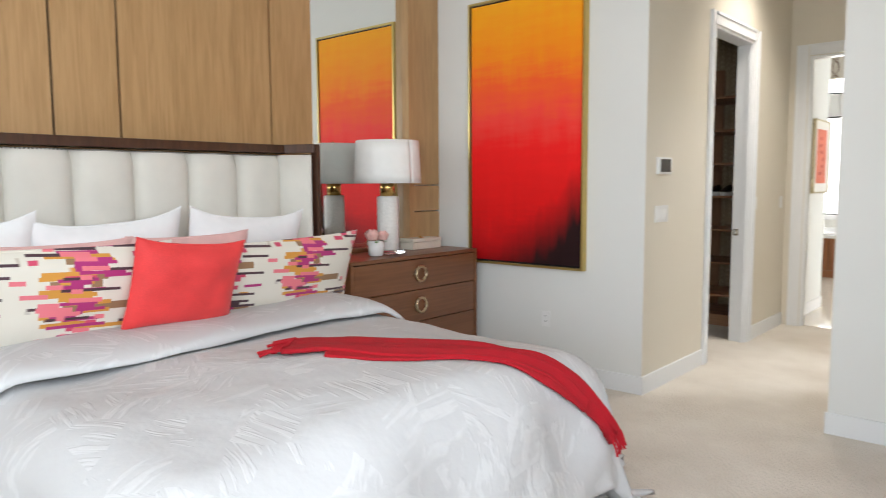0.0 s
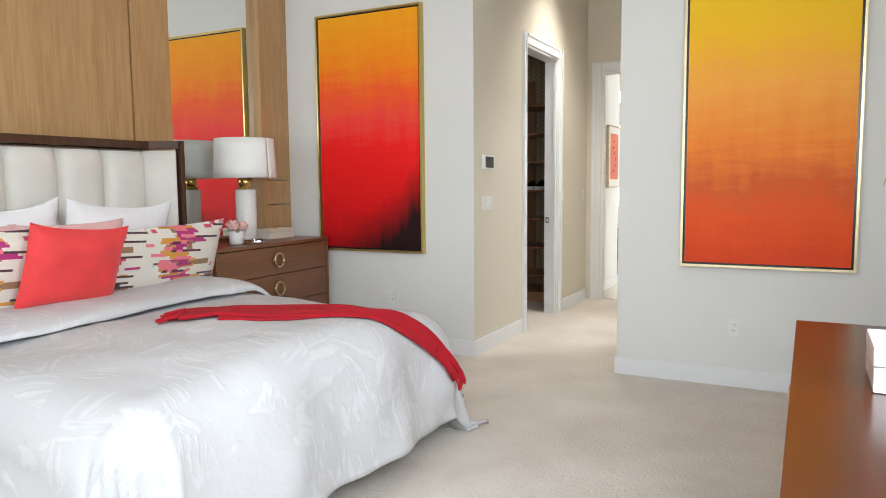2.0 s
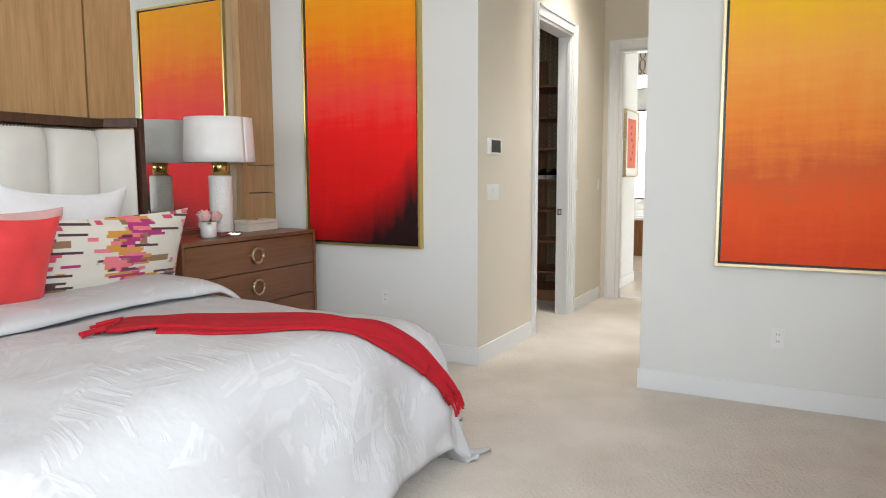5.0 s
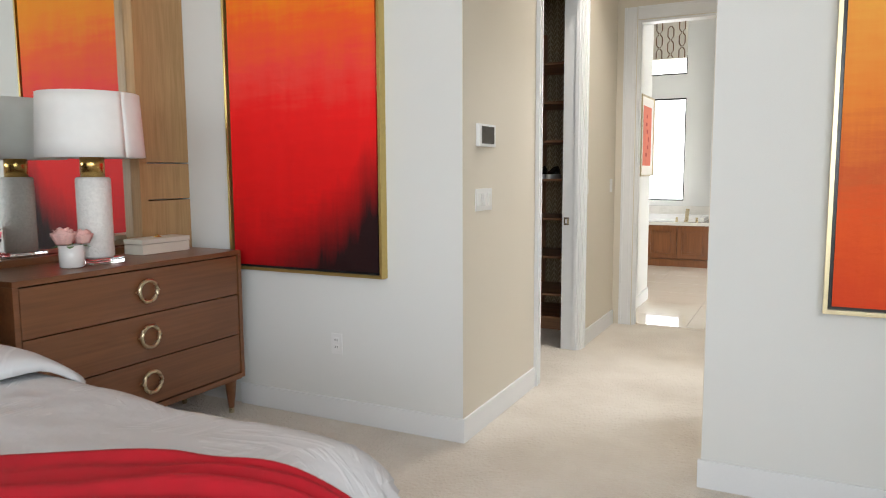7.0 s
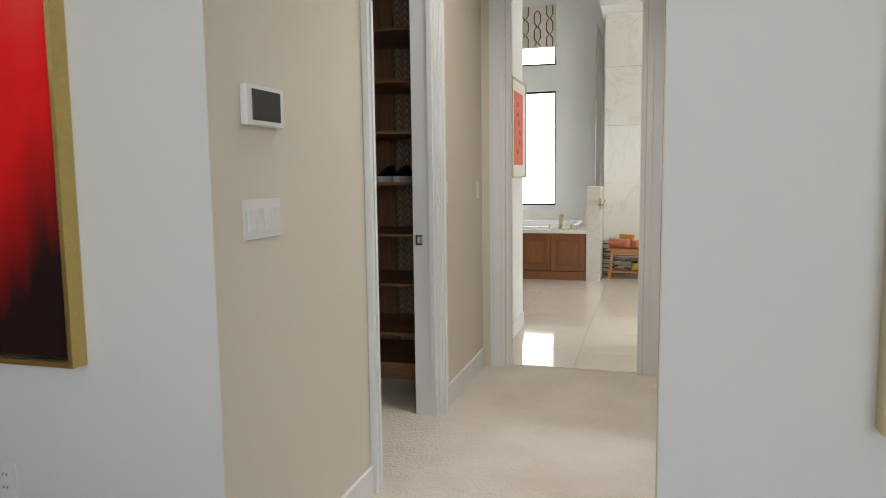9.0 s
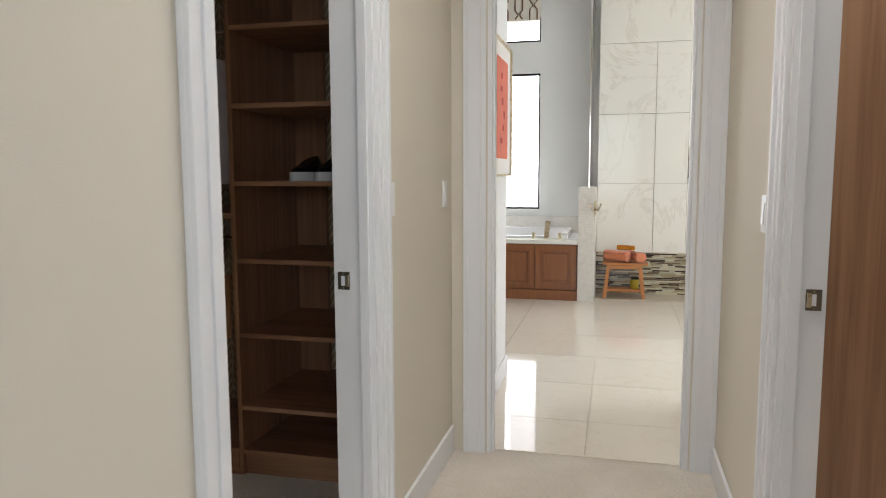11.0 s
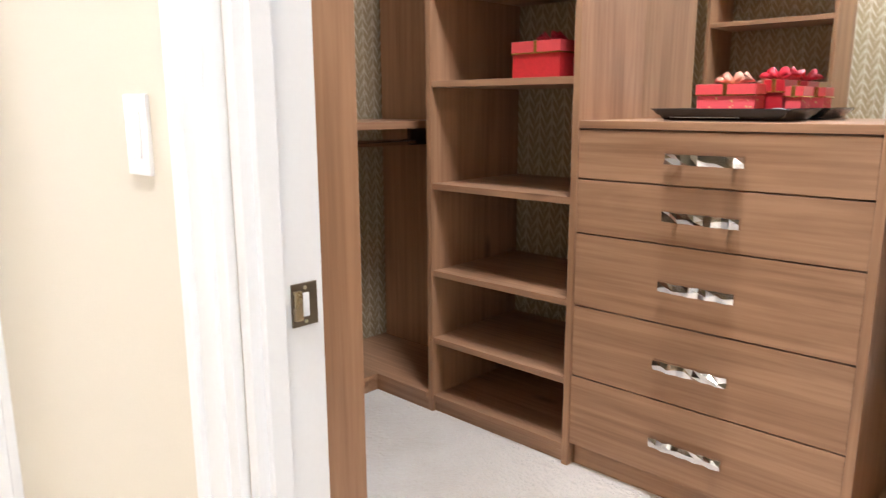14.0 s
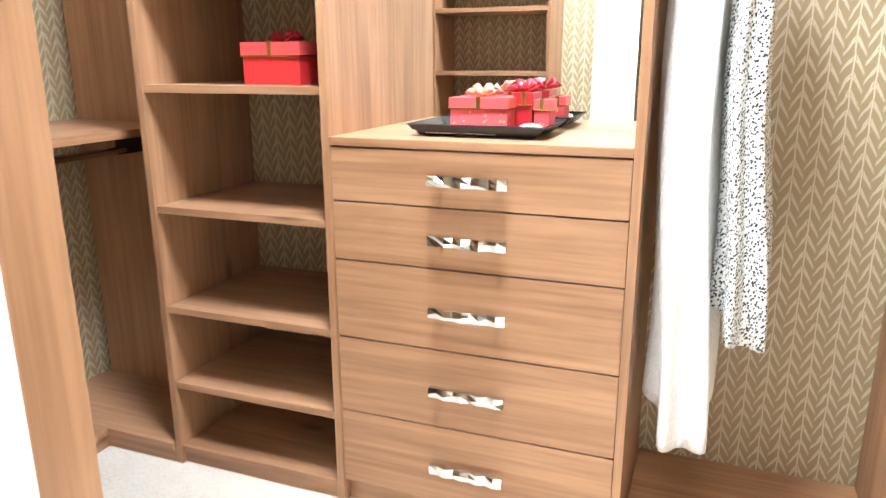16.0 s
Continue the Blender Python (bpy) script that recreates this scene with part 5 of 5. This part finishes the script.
towel("rolled_towel", -0.69, 14.28, 0.376, 0.068, 0.26, 62, TOWEL, "peach terry towel rolled on the stool")
towel("rolled_towel", -0.50, 14.30, 0.376, 0.062, 0.24, 30, TOWEL, "peach terry towel rolled on the stool")
towel("rolled_washcloth", -0.60, 14.32, 0.495, 0.032, 0.18, 70, TOWEL2, "small amber washcloth rolled on the towels")
jar = thing("bath_salt_jar", (-0.50, 14.31, 0.095), "yellow labelled jar on the stool shelf", "jar")
part("body", lathe(-0.50, 14.31, ((0.04, 0.096), (0.044, 0.102), (0.044, 0.19), (0.036, 0.198)), 20), shade("yellow_salts", (0.55, 0.42, 0.03), 0.3, vary=0.05), jar, smooth=True)
part("lid", lathe(-0.50, 14.31, ((0.04, 0.198), (0.04, 0.22), (0.036, 0.223)), 20), BLACK, jar, "dark lid")

# bath window, clerestory, shade, art
def window(name, z0, z1, mulls):
    e = tagged(new(name), "frosted window with a pane glowing in place of daylight, thin dark frame", "window", "", "structure")
    BASE[e] = Vector((0, 0, 0))
    for a, b, c, d in ((WX0, WX0 + 0.02, z0, z1), (WX1 - 0.016, WX1, z0, z1), (WX0 + 0.02, WX1 - 0.016, z0, z0 + 0.02), (WX0 + 0.02, WX1 - 0.016, z1 - 0.025, z1)):
        part("window_frame", box(a, b, 14.915, 14.97, c, d, 0.002), BLACK, e)
    part("pane", box(WX0 + 0.02, WX1 - 0.016, 14.94, 14.95, z0 + 0.02, z1 - 0.025), PANE, e)


window("window_1", 0.90, 2.45, 0)
window("window_2", 2.80, 3.08, 0)
setting("backdrop", box(-9, 6, 17.5, 17.6, -1, 9), glow("hazy_daylight", (0.9, 0.95, 1.0), 1.5), "pale hazy daylight outside", "backdrop")
val = thing("window_valance", (-2.15, 14.86, 3.02), "cream roman valance with a brown chain-link print", "valance")
part("cloth", join(box(-2.8, -1.585, 14.85, 14.895, 3.03, 3.58, 0.004), *[box(-2.8, -1.585, 14.842, 14.852, z, z + 0.11, 0.004) for z in (3.05, 3.2, 3.35)]), shade("cream_linen_valance", (0.72, 0.68, 0.60), 0.85, vary=0.04, scale=30), val)
for k in range(7):
    x = -1.66 - k * 0.165
    for j in range(3):
        zc = 3.09 + j * 0.21 - (0.1 if k % 2 else 0)
        for s in (-1, 1):
            pts = [(x + s * 0.008, 14.836, zc - 0.10), (x + s * 0.042, 14.836, zc - 0.055), (x + s * 0.042, 14.836, zc + 0.055), (x + s * 0.008, 14.836, zc + 0.10)]
            pts = [q for q in pts if 3.03 < q[2] < 3.58]
            if len(pts) > 1:
                part("printed_link", tube(pts, 0.008, 5), shade("brown_print", (0.16, 0.08, 0.035), 0.8), val)
art = thing("framed_print", (-1.39, 10.87, 1.30), "coral paper print in a slim pale frame", "framed picture")
part("mat_board", box(-1.399, -1.375, 10.56, 11.17, 1.32, 2.075), shade("white_mat_board", (0.78, 0.76, 0.72), 0.8, vary=0.02), art)
part("print", box(-1.376, -1.373, 10.66, 11.06, 1.41, 1.99), shade("coral_paper", (0.72, 0.20, 0.13), 0.8, vary=0.12, scale=6), art, "coral printed sheet")
random.seed(8)
for k in range(6):
    y, z = 10.86 + random.uniform(-0.06, 0.06), 1.50 + k * 0.075
    part("brush_mark", box(-1.3735, -1.372, y - 0.02 - 0.02 * random.random(), y + 0.03, z, z + 0.03 + 0.02 * random.random(), 0.0005), shade("deep_red_ink", (0.45, 0.06, 0.05), 0.8, vary=0.1), art)
for a, b, c, d in ((10.545, 10.56, 1.305, 2.09), (11.17, 11.185, 1.305, 2.09), (10.56, 11.17, 1.305, 1.32), (10.56, 11.17, 2.075, 2.09)):
    part("frame_rail", box(-1.399, -1.362, a, b, c, d, 0.001), CHAMP, art)
for x in (-0.4, 0.3):
    dl = thing("downlight", (x, 14.3, 3.345), "small recessed shower downlight", "ceiling light")
    part("trim_ring", lathe(x, 14.3, ((0.07, 3.345), (0.07, 3.349), (0.05, 3.349)), 24), PLASTIC, dl)
    part("lens", lathe(x, 14.3, ((0.001, 3.3435), (0.048, 3.3435), (0.048, 3.345)), 24), glow("downlight_lens_%d" % (x > 0), (1.0, 0.9, 0.75), 12), dl)
for x, y, z in ((-0.88, 8.4, H), (0.68, 8.65, 3.05)):
    cl = thing("ceiling_light", (x, y, z), "round white ceiling light", "ceiling light")
    part("rim", lathe(x, y, ((0.16, z - 0.001), (0.16, z - 0.02), (0.14, z - 0.022), (0.14, z - 0.001)), 28), PLASTIC, cl)

# bath floor tiles
tiles = tagged(new("floor_bath"), "large polished cream stone tiles with thin grout joints", "floor", "", "structure")
BASE[tiles] = Vector((0, 0, 0))
part("bed", box(-5.0, 3.1, 10.05, 14.9, -0.1, -0.0061), GROUT, tiles)
TILE = {}
for i in range(-6, 6):
    for j in range(0, 7):
        x0, y0 = -0.825 + i * STEP, 9.70 + j * STEP
        x1, y1 = x0 + STEP, y0 + STEP
        y0c, y1c, x0c, x1c = max(y0, 9.905), min(y1, 14.12 if x0 > -1.0 else 14.5), max(x0, -4.95), min(x1, 3.0)
        if x0c > -0.4:
            y0c = max(y0c, 10.8)
        if x0c < -1.6:
            y0c = max(y0c, 10.05)
        if y1c - y0c > 0.05 and x1c - x0c > 0.05:
            part("tile", box(x0c + 0.0015, x1c - 0.0015, y0c + 0.0015, y1c - 0.0015, -0.006, 0.0, 0.001), FLOORSTONE, tiles)
setting("trim_threshold", box(-1.28, -0.37, 9.885, 9.91, -0.02, 0.006, 0.003), FLOORSTONE, "cream stone door threshold", "threshold")

# ---- wardrobe on the hall's east side ----
FX, BX = 1.25, 1.79
drw = thing("drawer_unit", (1.45, 8.78, 0.0), "light brown wooden five-drawer wardrobe unit with faceted chrome pulls", "drawer unit")
part("carcass", box(FX + 0.022, BX, 8.375, 9.185, 0.075, 1.165), CLOSET_H, drw)
part("plinth", box(FX + 0.03, BX, 8.36, 9.20, 0.0, 0.074), CLOSET_H, drw)
part("top", box(FX - 0.004, BX, 8.357, 9.203, 1.168, 1.192, 0.002), CLOSET_H, drw)
for z0, z1 in ((0.085, 0.334), (0.339, 0.582), (0.587, 0.828), (0.833, 1.005), (1.010, 1.163)):
    d = part("drawer", box(FX, FX + 0.02, 8.358, 9.202, z0, z1, 0.0015), CLOSET_H, drw)
    zc = (z0 + z1) / 2 if z0 > 0.1 else 0.205
    hb = bmesh.new()
    random.seed(int(z0 * 1000))
    n = 9
    ring = []
    for k in range(n + 1):
        y = 8.668 + 0.226 * k / n
        o = -0.030 - (0.006 if 0 < k < n and k % 2 else 0.0)
        ring.append([hb.verts.new((FX + 0.0 + q, y, zc + w)) for q, w in ((o + 0.012, -0.017), (o + random.uniform(-0.004, 0.003), -0.015), (o - 0.003 + random.uniform(-0.004, 0.004), random.uniform(-0.006, 0.006)), (o + random.uniform(-0.004, 0.003), 0.015), (o + 0.012, 0.017))])
    for a, b in zip(ring, ring[1:]):
        for k in range(5):
            hb.faces.new((a[k], a[(k + 1) % 5], b[(k + 1) % 5], b[k]))
    hb.faces.new(ring[0])
    hb.faces.new(ring[-1])
    h = part("handle", hb, CHROME, d, "faceted polished chrome pull")
    for y in (8.70, 8.86):
        part("post", box(FX - 0.02, FX + 0.001, y - 0.006, y + 0.006, zc - 0.006, zc + 0.006), CHROME, d)
for y in (8.332, 9.203):
    e = thing("wardrobe_side_panel", (1.45, y, 0.0), "tall light brown wooden wardrobe divider", "wardrobe panel")
    part("board", box(FX - 0.008, BX, y, y + 0.024, 0.0, 2.5, 0.0015), CLOSET_V, e)

wm = thing("wardrobe_mirror", (1.645, 8.78, 1.192), "mirror filling the niche above the drawers", "mirror")
part("glass", box(1.645, 1.66, 8.358, 9.201, 1.194, 2.3), MIRROR, wm)
part("shelf_board", box(FX, BX, 8.358, 9.201, 2.3, 2.325, 0.0015), CLOSET_H, wm)

sh = thing("shelf_unit", (1.45, 9.55, 0.0), "light brown open wardrobe shelves with papered back", "shelf unit")
part("side_panel", box(FX - 0.006, BX, 9.862, 9.886, 0.0, 2.5, 0.0015), CLOSET_V, sh)
part("plinth", box(FX + 0.012, BX, 9.228, 9.861, 0.0, 0.058), CLOSET_H, sh)
for z in (0.065, 0.313, 0.592, 0.938, 1.325, 1.665, 2.0, 2.3):
    part("shelf", box(FX, BX, 9.228, 9.861, z - 0.018, z + 0.006, 0.002), CLOSET_H, sh)

cb = thing("corner_bench", (1.3, 10.4, 0.0), "low wooden plinth shelf turning the wardrobe corner", "bench")
part("top", join(box(1.235, 1.655, 9.888, 10.598, 0.055, 0.08, 0.002), box(-0.13, 1.234, 10.19, 10.598, 0.055, 0.08, 0.002)), CLOSET_H, cb)
part("front", join(box(1.245, 1.262, 9.888, 10.21, 0.0, 0.054, 0.001), box(-0.13, 1.244, 10.205, 10.222, 0.0, 0.054, 0.001)), CLOSET_H, cb)
bp = thing("corner_back_panel", (1.63, 10.25, 0.08), "upright brown wooden panel closing the wardrobe corner", "wardrobe panel")
part("board", box(1.632, 1.655, 9.888, 10.575, 0.082, 2.5, 0.001), CLOSET_V, bp)
cs = thing("hanging_shelf", (1.0, 10.3, 1.16), "wooden shelf with a chrome hanging rail below", "shelf")
part("board", box(-0.125, 1.63, 10.03, 10.598, 1.15, 1.178, 0.002), CLOSET_X, cs)
part("rail", tube([(-0.12, 10.22, 1.085), (1.5, 10.22, 1.085)], 0.014, 12), CHROME, cs, "chrome hanging rail", True)
part("bracket", box(1.47, 1.63, 10.21, 10.23, 1.07, 1.148, 0.002), BRONZE, cs)

ep = thing("west_shelf_unit", (0.0, 9.6, 0.0), "light brown shelf unit backed against the wardrobe's door wall", "shelf unit")
part("end_panel", box(-0.145, 0.162, 8.995, 9.015, 0.0, 2.5, 0.0015), CLOSET_V, ep)
part("end_panel", box(-0.145, 0.162, 9.62, 9.64, 0.0, 2.5, 0.0015), CLOSET_V, ep)
for z in (0.07, 0.38, 0.70, 1.02, 1.34, 1.66, 1.98, 2.3):
    part("shelf", box(-0.14, 0.157, 9.016, 9.619, z - 0.018, z + 0.006, 0.002), CLOSET_H, ep)

wb2 = thing("wardrobe_bench", (1.45, 7.9, 0.0), "low brown wooden plinth shelf under the hanging clothes", "bench")
part("top", box(FX - 0.004, BX, 7.56, 8.33, 0.056, 0.08, 0.002), CLOSET_H, wb2)
part("front", box(FX + 0.004, FX + 0.02, 7.56, 8.33, 0.0, 0.055, 0.001), CLOSET_H, wb2)
e = thing("wardrobe_side_panel", (1.45, 7.62, 0.0), "tall light brown wooden wardrobe divider", "wardrobe panel")
part("board", box(FX - 0.008, BX, 7.63, 7.66, 0.081, 2.5, 0.0015), CLOSET_V, e)
rod = thing("clothes_rail", (1.45, 8.0, 1.95), "chrome wardrobe hanging rail", "clothes rail")
part("rail", tube([(1.45, 7.66, 1.95), (1.45, 8.33, 1.95)], 0.014, 12), CHROME, rod, smooth=True)


def gown(name, y0, w0, w1, ztop, zlow, slant, mat, label, ruffle, x=1.45):
    """A garment hanging from the rail, its cloth in upright folds."""
    e = thing(name, (x, y0, ztop), label, "dress")

    def fn(u, v):
        a = 2 * math.pi * u
        w = w0 + (w1 - w0) * v
        f = 1 + (0.10 + 0.18 * v) * math.sin(a * 5 + 1.5 * math.sin(v * 3)) + 0.05 * math.sin(a * 11 + 2)
        z = ztop + (zlow - ztop) * v + 0.04 * v * math.sin(a + 0.6) + slant * v * math.cos(a)
        return Vector((x - 0.02 + 0.15 * (0.7 + 0.3 * v) * f * math.cos(a), y0 + 0.5 * w * f * math.sin(a) + 0.02 * math.sin(v * 5), z))
    part("cloth", grid(fn, 72, 40, 0.003), mat, e, smooth=True)
    part("shoulders", lathe(x, y0, ((0.16, ztop - 0.02), (0.12, ztop + 0.04), (0.03, ztop + 0.09)), 24, 0.3), mat, e, smooth=True)
    part("hanger", tube([(x - 0.18, y0, ztop + 0.02), (x, y0, ztop + 0.10), (x, y0, ztop + 0.13), (x + 0.012, y0, 1.962), (x + 0.004, y0, 1.97)], 0.004, 6), CHROME, e, "thin metal hanger")


gown("white_dress", 8.225, 0.13, 0.16, 1.80, 0.45, 0.05, shade("white_crinkle_cotton", (0.78, 0.77, 0.76), 0.75, vary=0.05, scale=12, bump=0.4, grain=80), "long white cotton dress on a hanger", True)
gown("speckled_dress", 8.095, 0.08, 0.13, 1.78, 0.74, 0.02, speckle_cloth("black_white_speckle", (0.74, 0.73, 0.71), (0.03, 0.03, 0.035), 130, 0.42), "white dress with small black flecks on a hanger", False)

# tray and gift boxes
tr = thing("serving_tray", (1.45, 8.80, 1.192), "black lacquered tray with flared rim", "tray")


def trayfn(u, v):
    a, b = 2 * u - 1, 2 * v - 1
    m = max(abs(a), abs(b))
    z = 1.197 + (0.032 * max(0, (m - 0.82) / 0.18))
    k = 1.0
    return Vector((1.47 + 0.14 * a * k, 8.80 + 0.20 * b, z))


part("dish", grid(trayfn, 24, 24, 0.004), BLACK, tr)
nc = thing("folded_card", (1.33, 8.83, 1.2), "white printed card lying on the tray", "card")
part("sheet", box(1.345, 1.39, 8.74, 8.95, 1.2025, 1.205), shade("white_card", (0.8, 0.8, 0.8), 0.7, vary=0.01), nc)
GIFT = speckle_cloth("coral_dotted_paper", (0.70, 0.075, 0.085), (0.66, 0.40, 0.16), 62, 0.20)
LIDP = shade("coral_gift_paper", (0.74, 0.085, 0.09), 0.4, vary=0.05)
DEEP = shade("deep_red_paper", (0.42, 0.012, 0.02), 0.4, vary=0.05)


def gift(name, x, y, z, w, d, h, body, lid, label, bow=None):
    e = thing(name, (x, y, z), label, "gift box", "gift boxes")
    part("body", box(x - d / 2, x + d / 2, y - w / 2, y + w / 2, z + 0.001, z + h * 0.68, 0.002), body, e)
    part("lid", box(x - d / 2 - 0.004, x + d / 2 + 0.004, y - w / 2 - 0.004, y + w / 2 + 0.004, z + h * 0.68, z + h, 0.002), lid, e)
    part("ribbon", join(box(x - d / 2 - 0.006, x + d / 2 + 0.006, y - w / 2 - 0.006, y + w / 2 + 0.006, z + h * 0.66, z + h * 0.70, 0.001), box(x - d / 2 - 0.006, x + d / 2 + 0.006, y - 0.006, y + 0.006, z + h * 0.7, z + h + 0.002)), BRASS, e, "gold ribbon")
    if bow:
        bms = []
        for k in range(5):
            a = k * 1.2566
            bms.append(tube([(x, y, z + h + 0.004), (x + 0.02 * math.cos(a), y + 0.035 * math.sin(a), z + h + 0.028), (x + 0.035 * math.cos(a + 0.3), y + 0.055 * math.sin(a + 0.3), z + h + 0.016), (x + 0.008 * math.cos(a), y + 0.01 * math.sin(a), z + h + 0.004)], [0.004, 0.011, 0.012, 0.004], 8))
        part("bow", join(*bms), bow, e, "ribbon bow", True)


gift("gift_box", 1.48, 8.81, 1.201, 0.17, 0.14, 0.098, GIFT, LIDP, "coral dotted gift box with gold ribbon and bow", shade("blush_ribbon", (0.72, 0.35, 0.24), 0.5, vary=0.06))
gift("gift_box", 1.54, 8.70, 1.201, 0.05, 0.10, 0.11, DEEP, DEEP, "dark red gift box with a red bow on the tray", shade("red_ribbon", (0.55, 0.02, 0.04), 0.45, vary=0.06))
gift("gift_box", 1.54, 8.648, 1.201, 0.045, 0.08, 0.09, GIFT, LIDP, "small coral dotted gift box on the tray")
gift("gift_box", 1.42, 9.44, 1.331, 0.20, 0.18, 0.125, shade("red_dotted_paper", (0.60, 0.03, 0.035), 0.35, vary=0.06, scale=60), LIDP, "red gift box on the wardrobe shelf", shade("red_ribbon", (0.55, 0.02, 0.04)))
gs = thing("glass_shell", (1.42, 8.66, 1.2), "small white shell ornament lying on the tray", "ornament")
gb = bmesh.new()
bmesh.ops.create_icosphere(gb, subdivisions=2, radius=0.03, matrix=Matrix.Translation((1.42, 8.66, 1.216)) @ Matrix.Diagonal((0.9, 1.2, 0.5, 1)))
part("shell", gb, CERAMIC, gs, smooth=True)

# ---- closet on the hall's west side ----
lc = thing("closet_shelf_unit", (-1.95, 9.65, 0.0), "dark-looking brown wooden closet shelves with papered back", "shelf unit")
for x in (-2.30, -1.605):
    part("side_panel", box(x, x + 0.02, 9.35, 9.978, 0.0, 2.6, 0.0015), CLOSET_V, lc)
part("plinth", box(-2.28, -1.605, 9.372, 9.39, 0.0, 0.10), CLOSET_X, lc)
for z in (0.115, 0.315, 0.64, 0.965, 1.295, 1.62, 1.94, 2.26):
    part("shelf", box(-2.28, -1.605, 9.353, 9.978, z - 0.02, z, 0.002), CLOSET_X, lc)
part("half_back", box(-2.279, -2.12, 9.95, 9.977, 0.12, 2.6), CLOSET_V, lc)
lb = thing("closet_hanging_section", (-2.7, 9.65, 0.0), "wooden closet shelf and plinth beside the tall shelves", "shelf")
part("plinth_shelf", box(-3.09, -2.302, 9.35, 9.978, 0.0, 0.12, 0.002), CLOSET_X, lb)
part("shelf", box(-3.09, -2.302, 9.36, 9.978, 1.135, 1.16, 0.002), CLOSET_X, lb)
part("upper_rail", tube([(-3.09, 9.66, 1.98), (-2.302, 9.66, 1.98)], 0.013, 10), CHROME, lb)
part("lower_rail", tube([(-3.09, 9.66, 1.02), (-2.302, 9.66, 1.02)], 0.013, 10), CHROME, lb)
tee = thing("t_shirt", (-2.47, 9.62, 1.25), "pale lilac printed t-shirt on a hanger", "t-shirt")
LILAC = shade("lilac_cotton", (0.74, 0.67, 0.70), 0.8, vary=0.04, scale=10, bump=0.3, grain=30)


def shirt(u, v):
    s = 2 * u - 1
    half = 0.20 + 0.015 * v
    return Vector((-2.62 + half * s + 0.02 * math.sin(v * 4), 9.53 + 0.03 * abs(s) + 0.012 * math.sin(s * 9 + v * 2) * v, 1.88 - 0.60 * v - 0.05 * abs(s) * (1 - v)))


part("front", grid(shirt, 26, 22, 0.004), LILAC, tee, smooth=True)
for s in (-1, 1):
    part("sleeve", grid(lambda u, v, s=s: (-2.62 + s * (0.19 + 0.09 * v), 9.54 + 0.05 * math.sin(u * 3.1), 1.83 - 0.30 * v * 0.6 - 0.16 * u), 8, 8, 0.004), LILAC, tee, smooth=True)
part("hanger", tube([(-2.82, 9.56, 1.82), (-2.62, 9.55, 1.905), (-2.62, 9.60, 1.95), (-2.62, 9.66, 1.995)], 0.004, 6), CHROME, tee)
INK = shade("black_shirt_ink", (0.015, 0.014, 0.016), 0.8)
for z, tilt in ((1.835, -14), (1.785, 14)):
    part("print_mark", turned(box(-0.085, 0.07, -0.002, 0.002, -0.016, 0.016, 0.001), pose(-2.645, 9.525, z, 0, tilt, 0)), INK, tee, "black printed stroke")
for k in range(4):
    part("print_bar", box(-2.72 + k * 0.042, -2.69 + k * 0.042, 9.522, 9.526, 1.715, 1.75), INK, tee, "black printed bar")
tw = thing("hanging_trousers", (-2.43, 9.62, 0.95), "tan trousers folded over a hanger", "trousers")
TAN = shade("tan_twill", (0.50, 0.27, 0.10), 0.8, vary=0.1, scale=10, bump=0.4, grain=200)
for s in (-1, 1):
    part("leg", grid(lambda u, v, s=s: (-2.51 + s * 0.034 + (u - 0.5) * 0.065 + s * 0.012 * v * 2 - 0.04 * v, 9.56 + 0.01 * math.sin(u * 6) + (0.02 if s > 0 else 0), 0.86 - 0.30 * v), 8, 12, 0.015), TAN, tw, smooth=True)
part("hanger", tube([(-2.50, 9.57, 0.87), (-2.49, 9.6, 0.95), (-2.51, 9.64, 1.0), (-2.51, 9.66, 1.035)], 0.005, 6), CHROME, tw)
for k, x in enumerate((-2.015, -1.90)):
    s1 = thing("canvas_shoe", (x, 9.48, 1.295), "black canvas slip-on shoe with white rubber sole", "shoe", "pair of shoes")

    def sole(u, v, x=x):
        y = 9.37 + 0.27 * v
        w = 0.05 * (1 - (2 * v - 1) ** 4) ** 0.4 * (1.0 - 0.12 * v)
        return y, w
    for nm, z0, z1, grow, mt in (("sole", 1.296, 1.334, 1.0, CERAMIC), ("upper", 1.334, 1.385, 0.94, BLACK)):
        bm = bmesh.new()
        rings = []
        for z in (z0, (z0 + z1) / 2, z1):
            t = (z - z0) / (z1 - z0)
            ring = []
            for j in range(28):
                a = 2 * math.pi * j / 28
                k2 = grow * (1 - (0.45 * t * t if nm == "upper" else 0))
                lift = (0.02 * math.sin(a) if nm == "upper" else 0) * t
                ring.append(bm.verts.new((x + 0.052 * k2 * math.cos(a), 9.505 + 0.14 * k2 * math.sin(a) + (0.03 * t if nm == "upper" else 0), z + lift)))
            rings.append(ring)
        for r0, r1 in zip(rings, rings[1:]):
            for j in range(28):
                bm.faces.new((r0[j], r0[(j + 1) % 28], r1[(j + 1) % 28], r1[j]))
        bm.faces.new(rings[0])
        bm.faces.new(rings[-1])
        part(nm, bm, mt, s1, smooth=False)
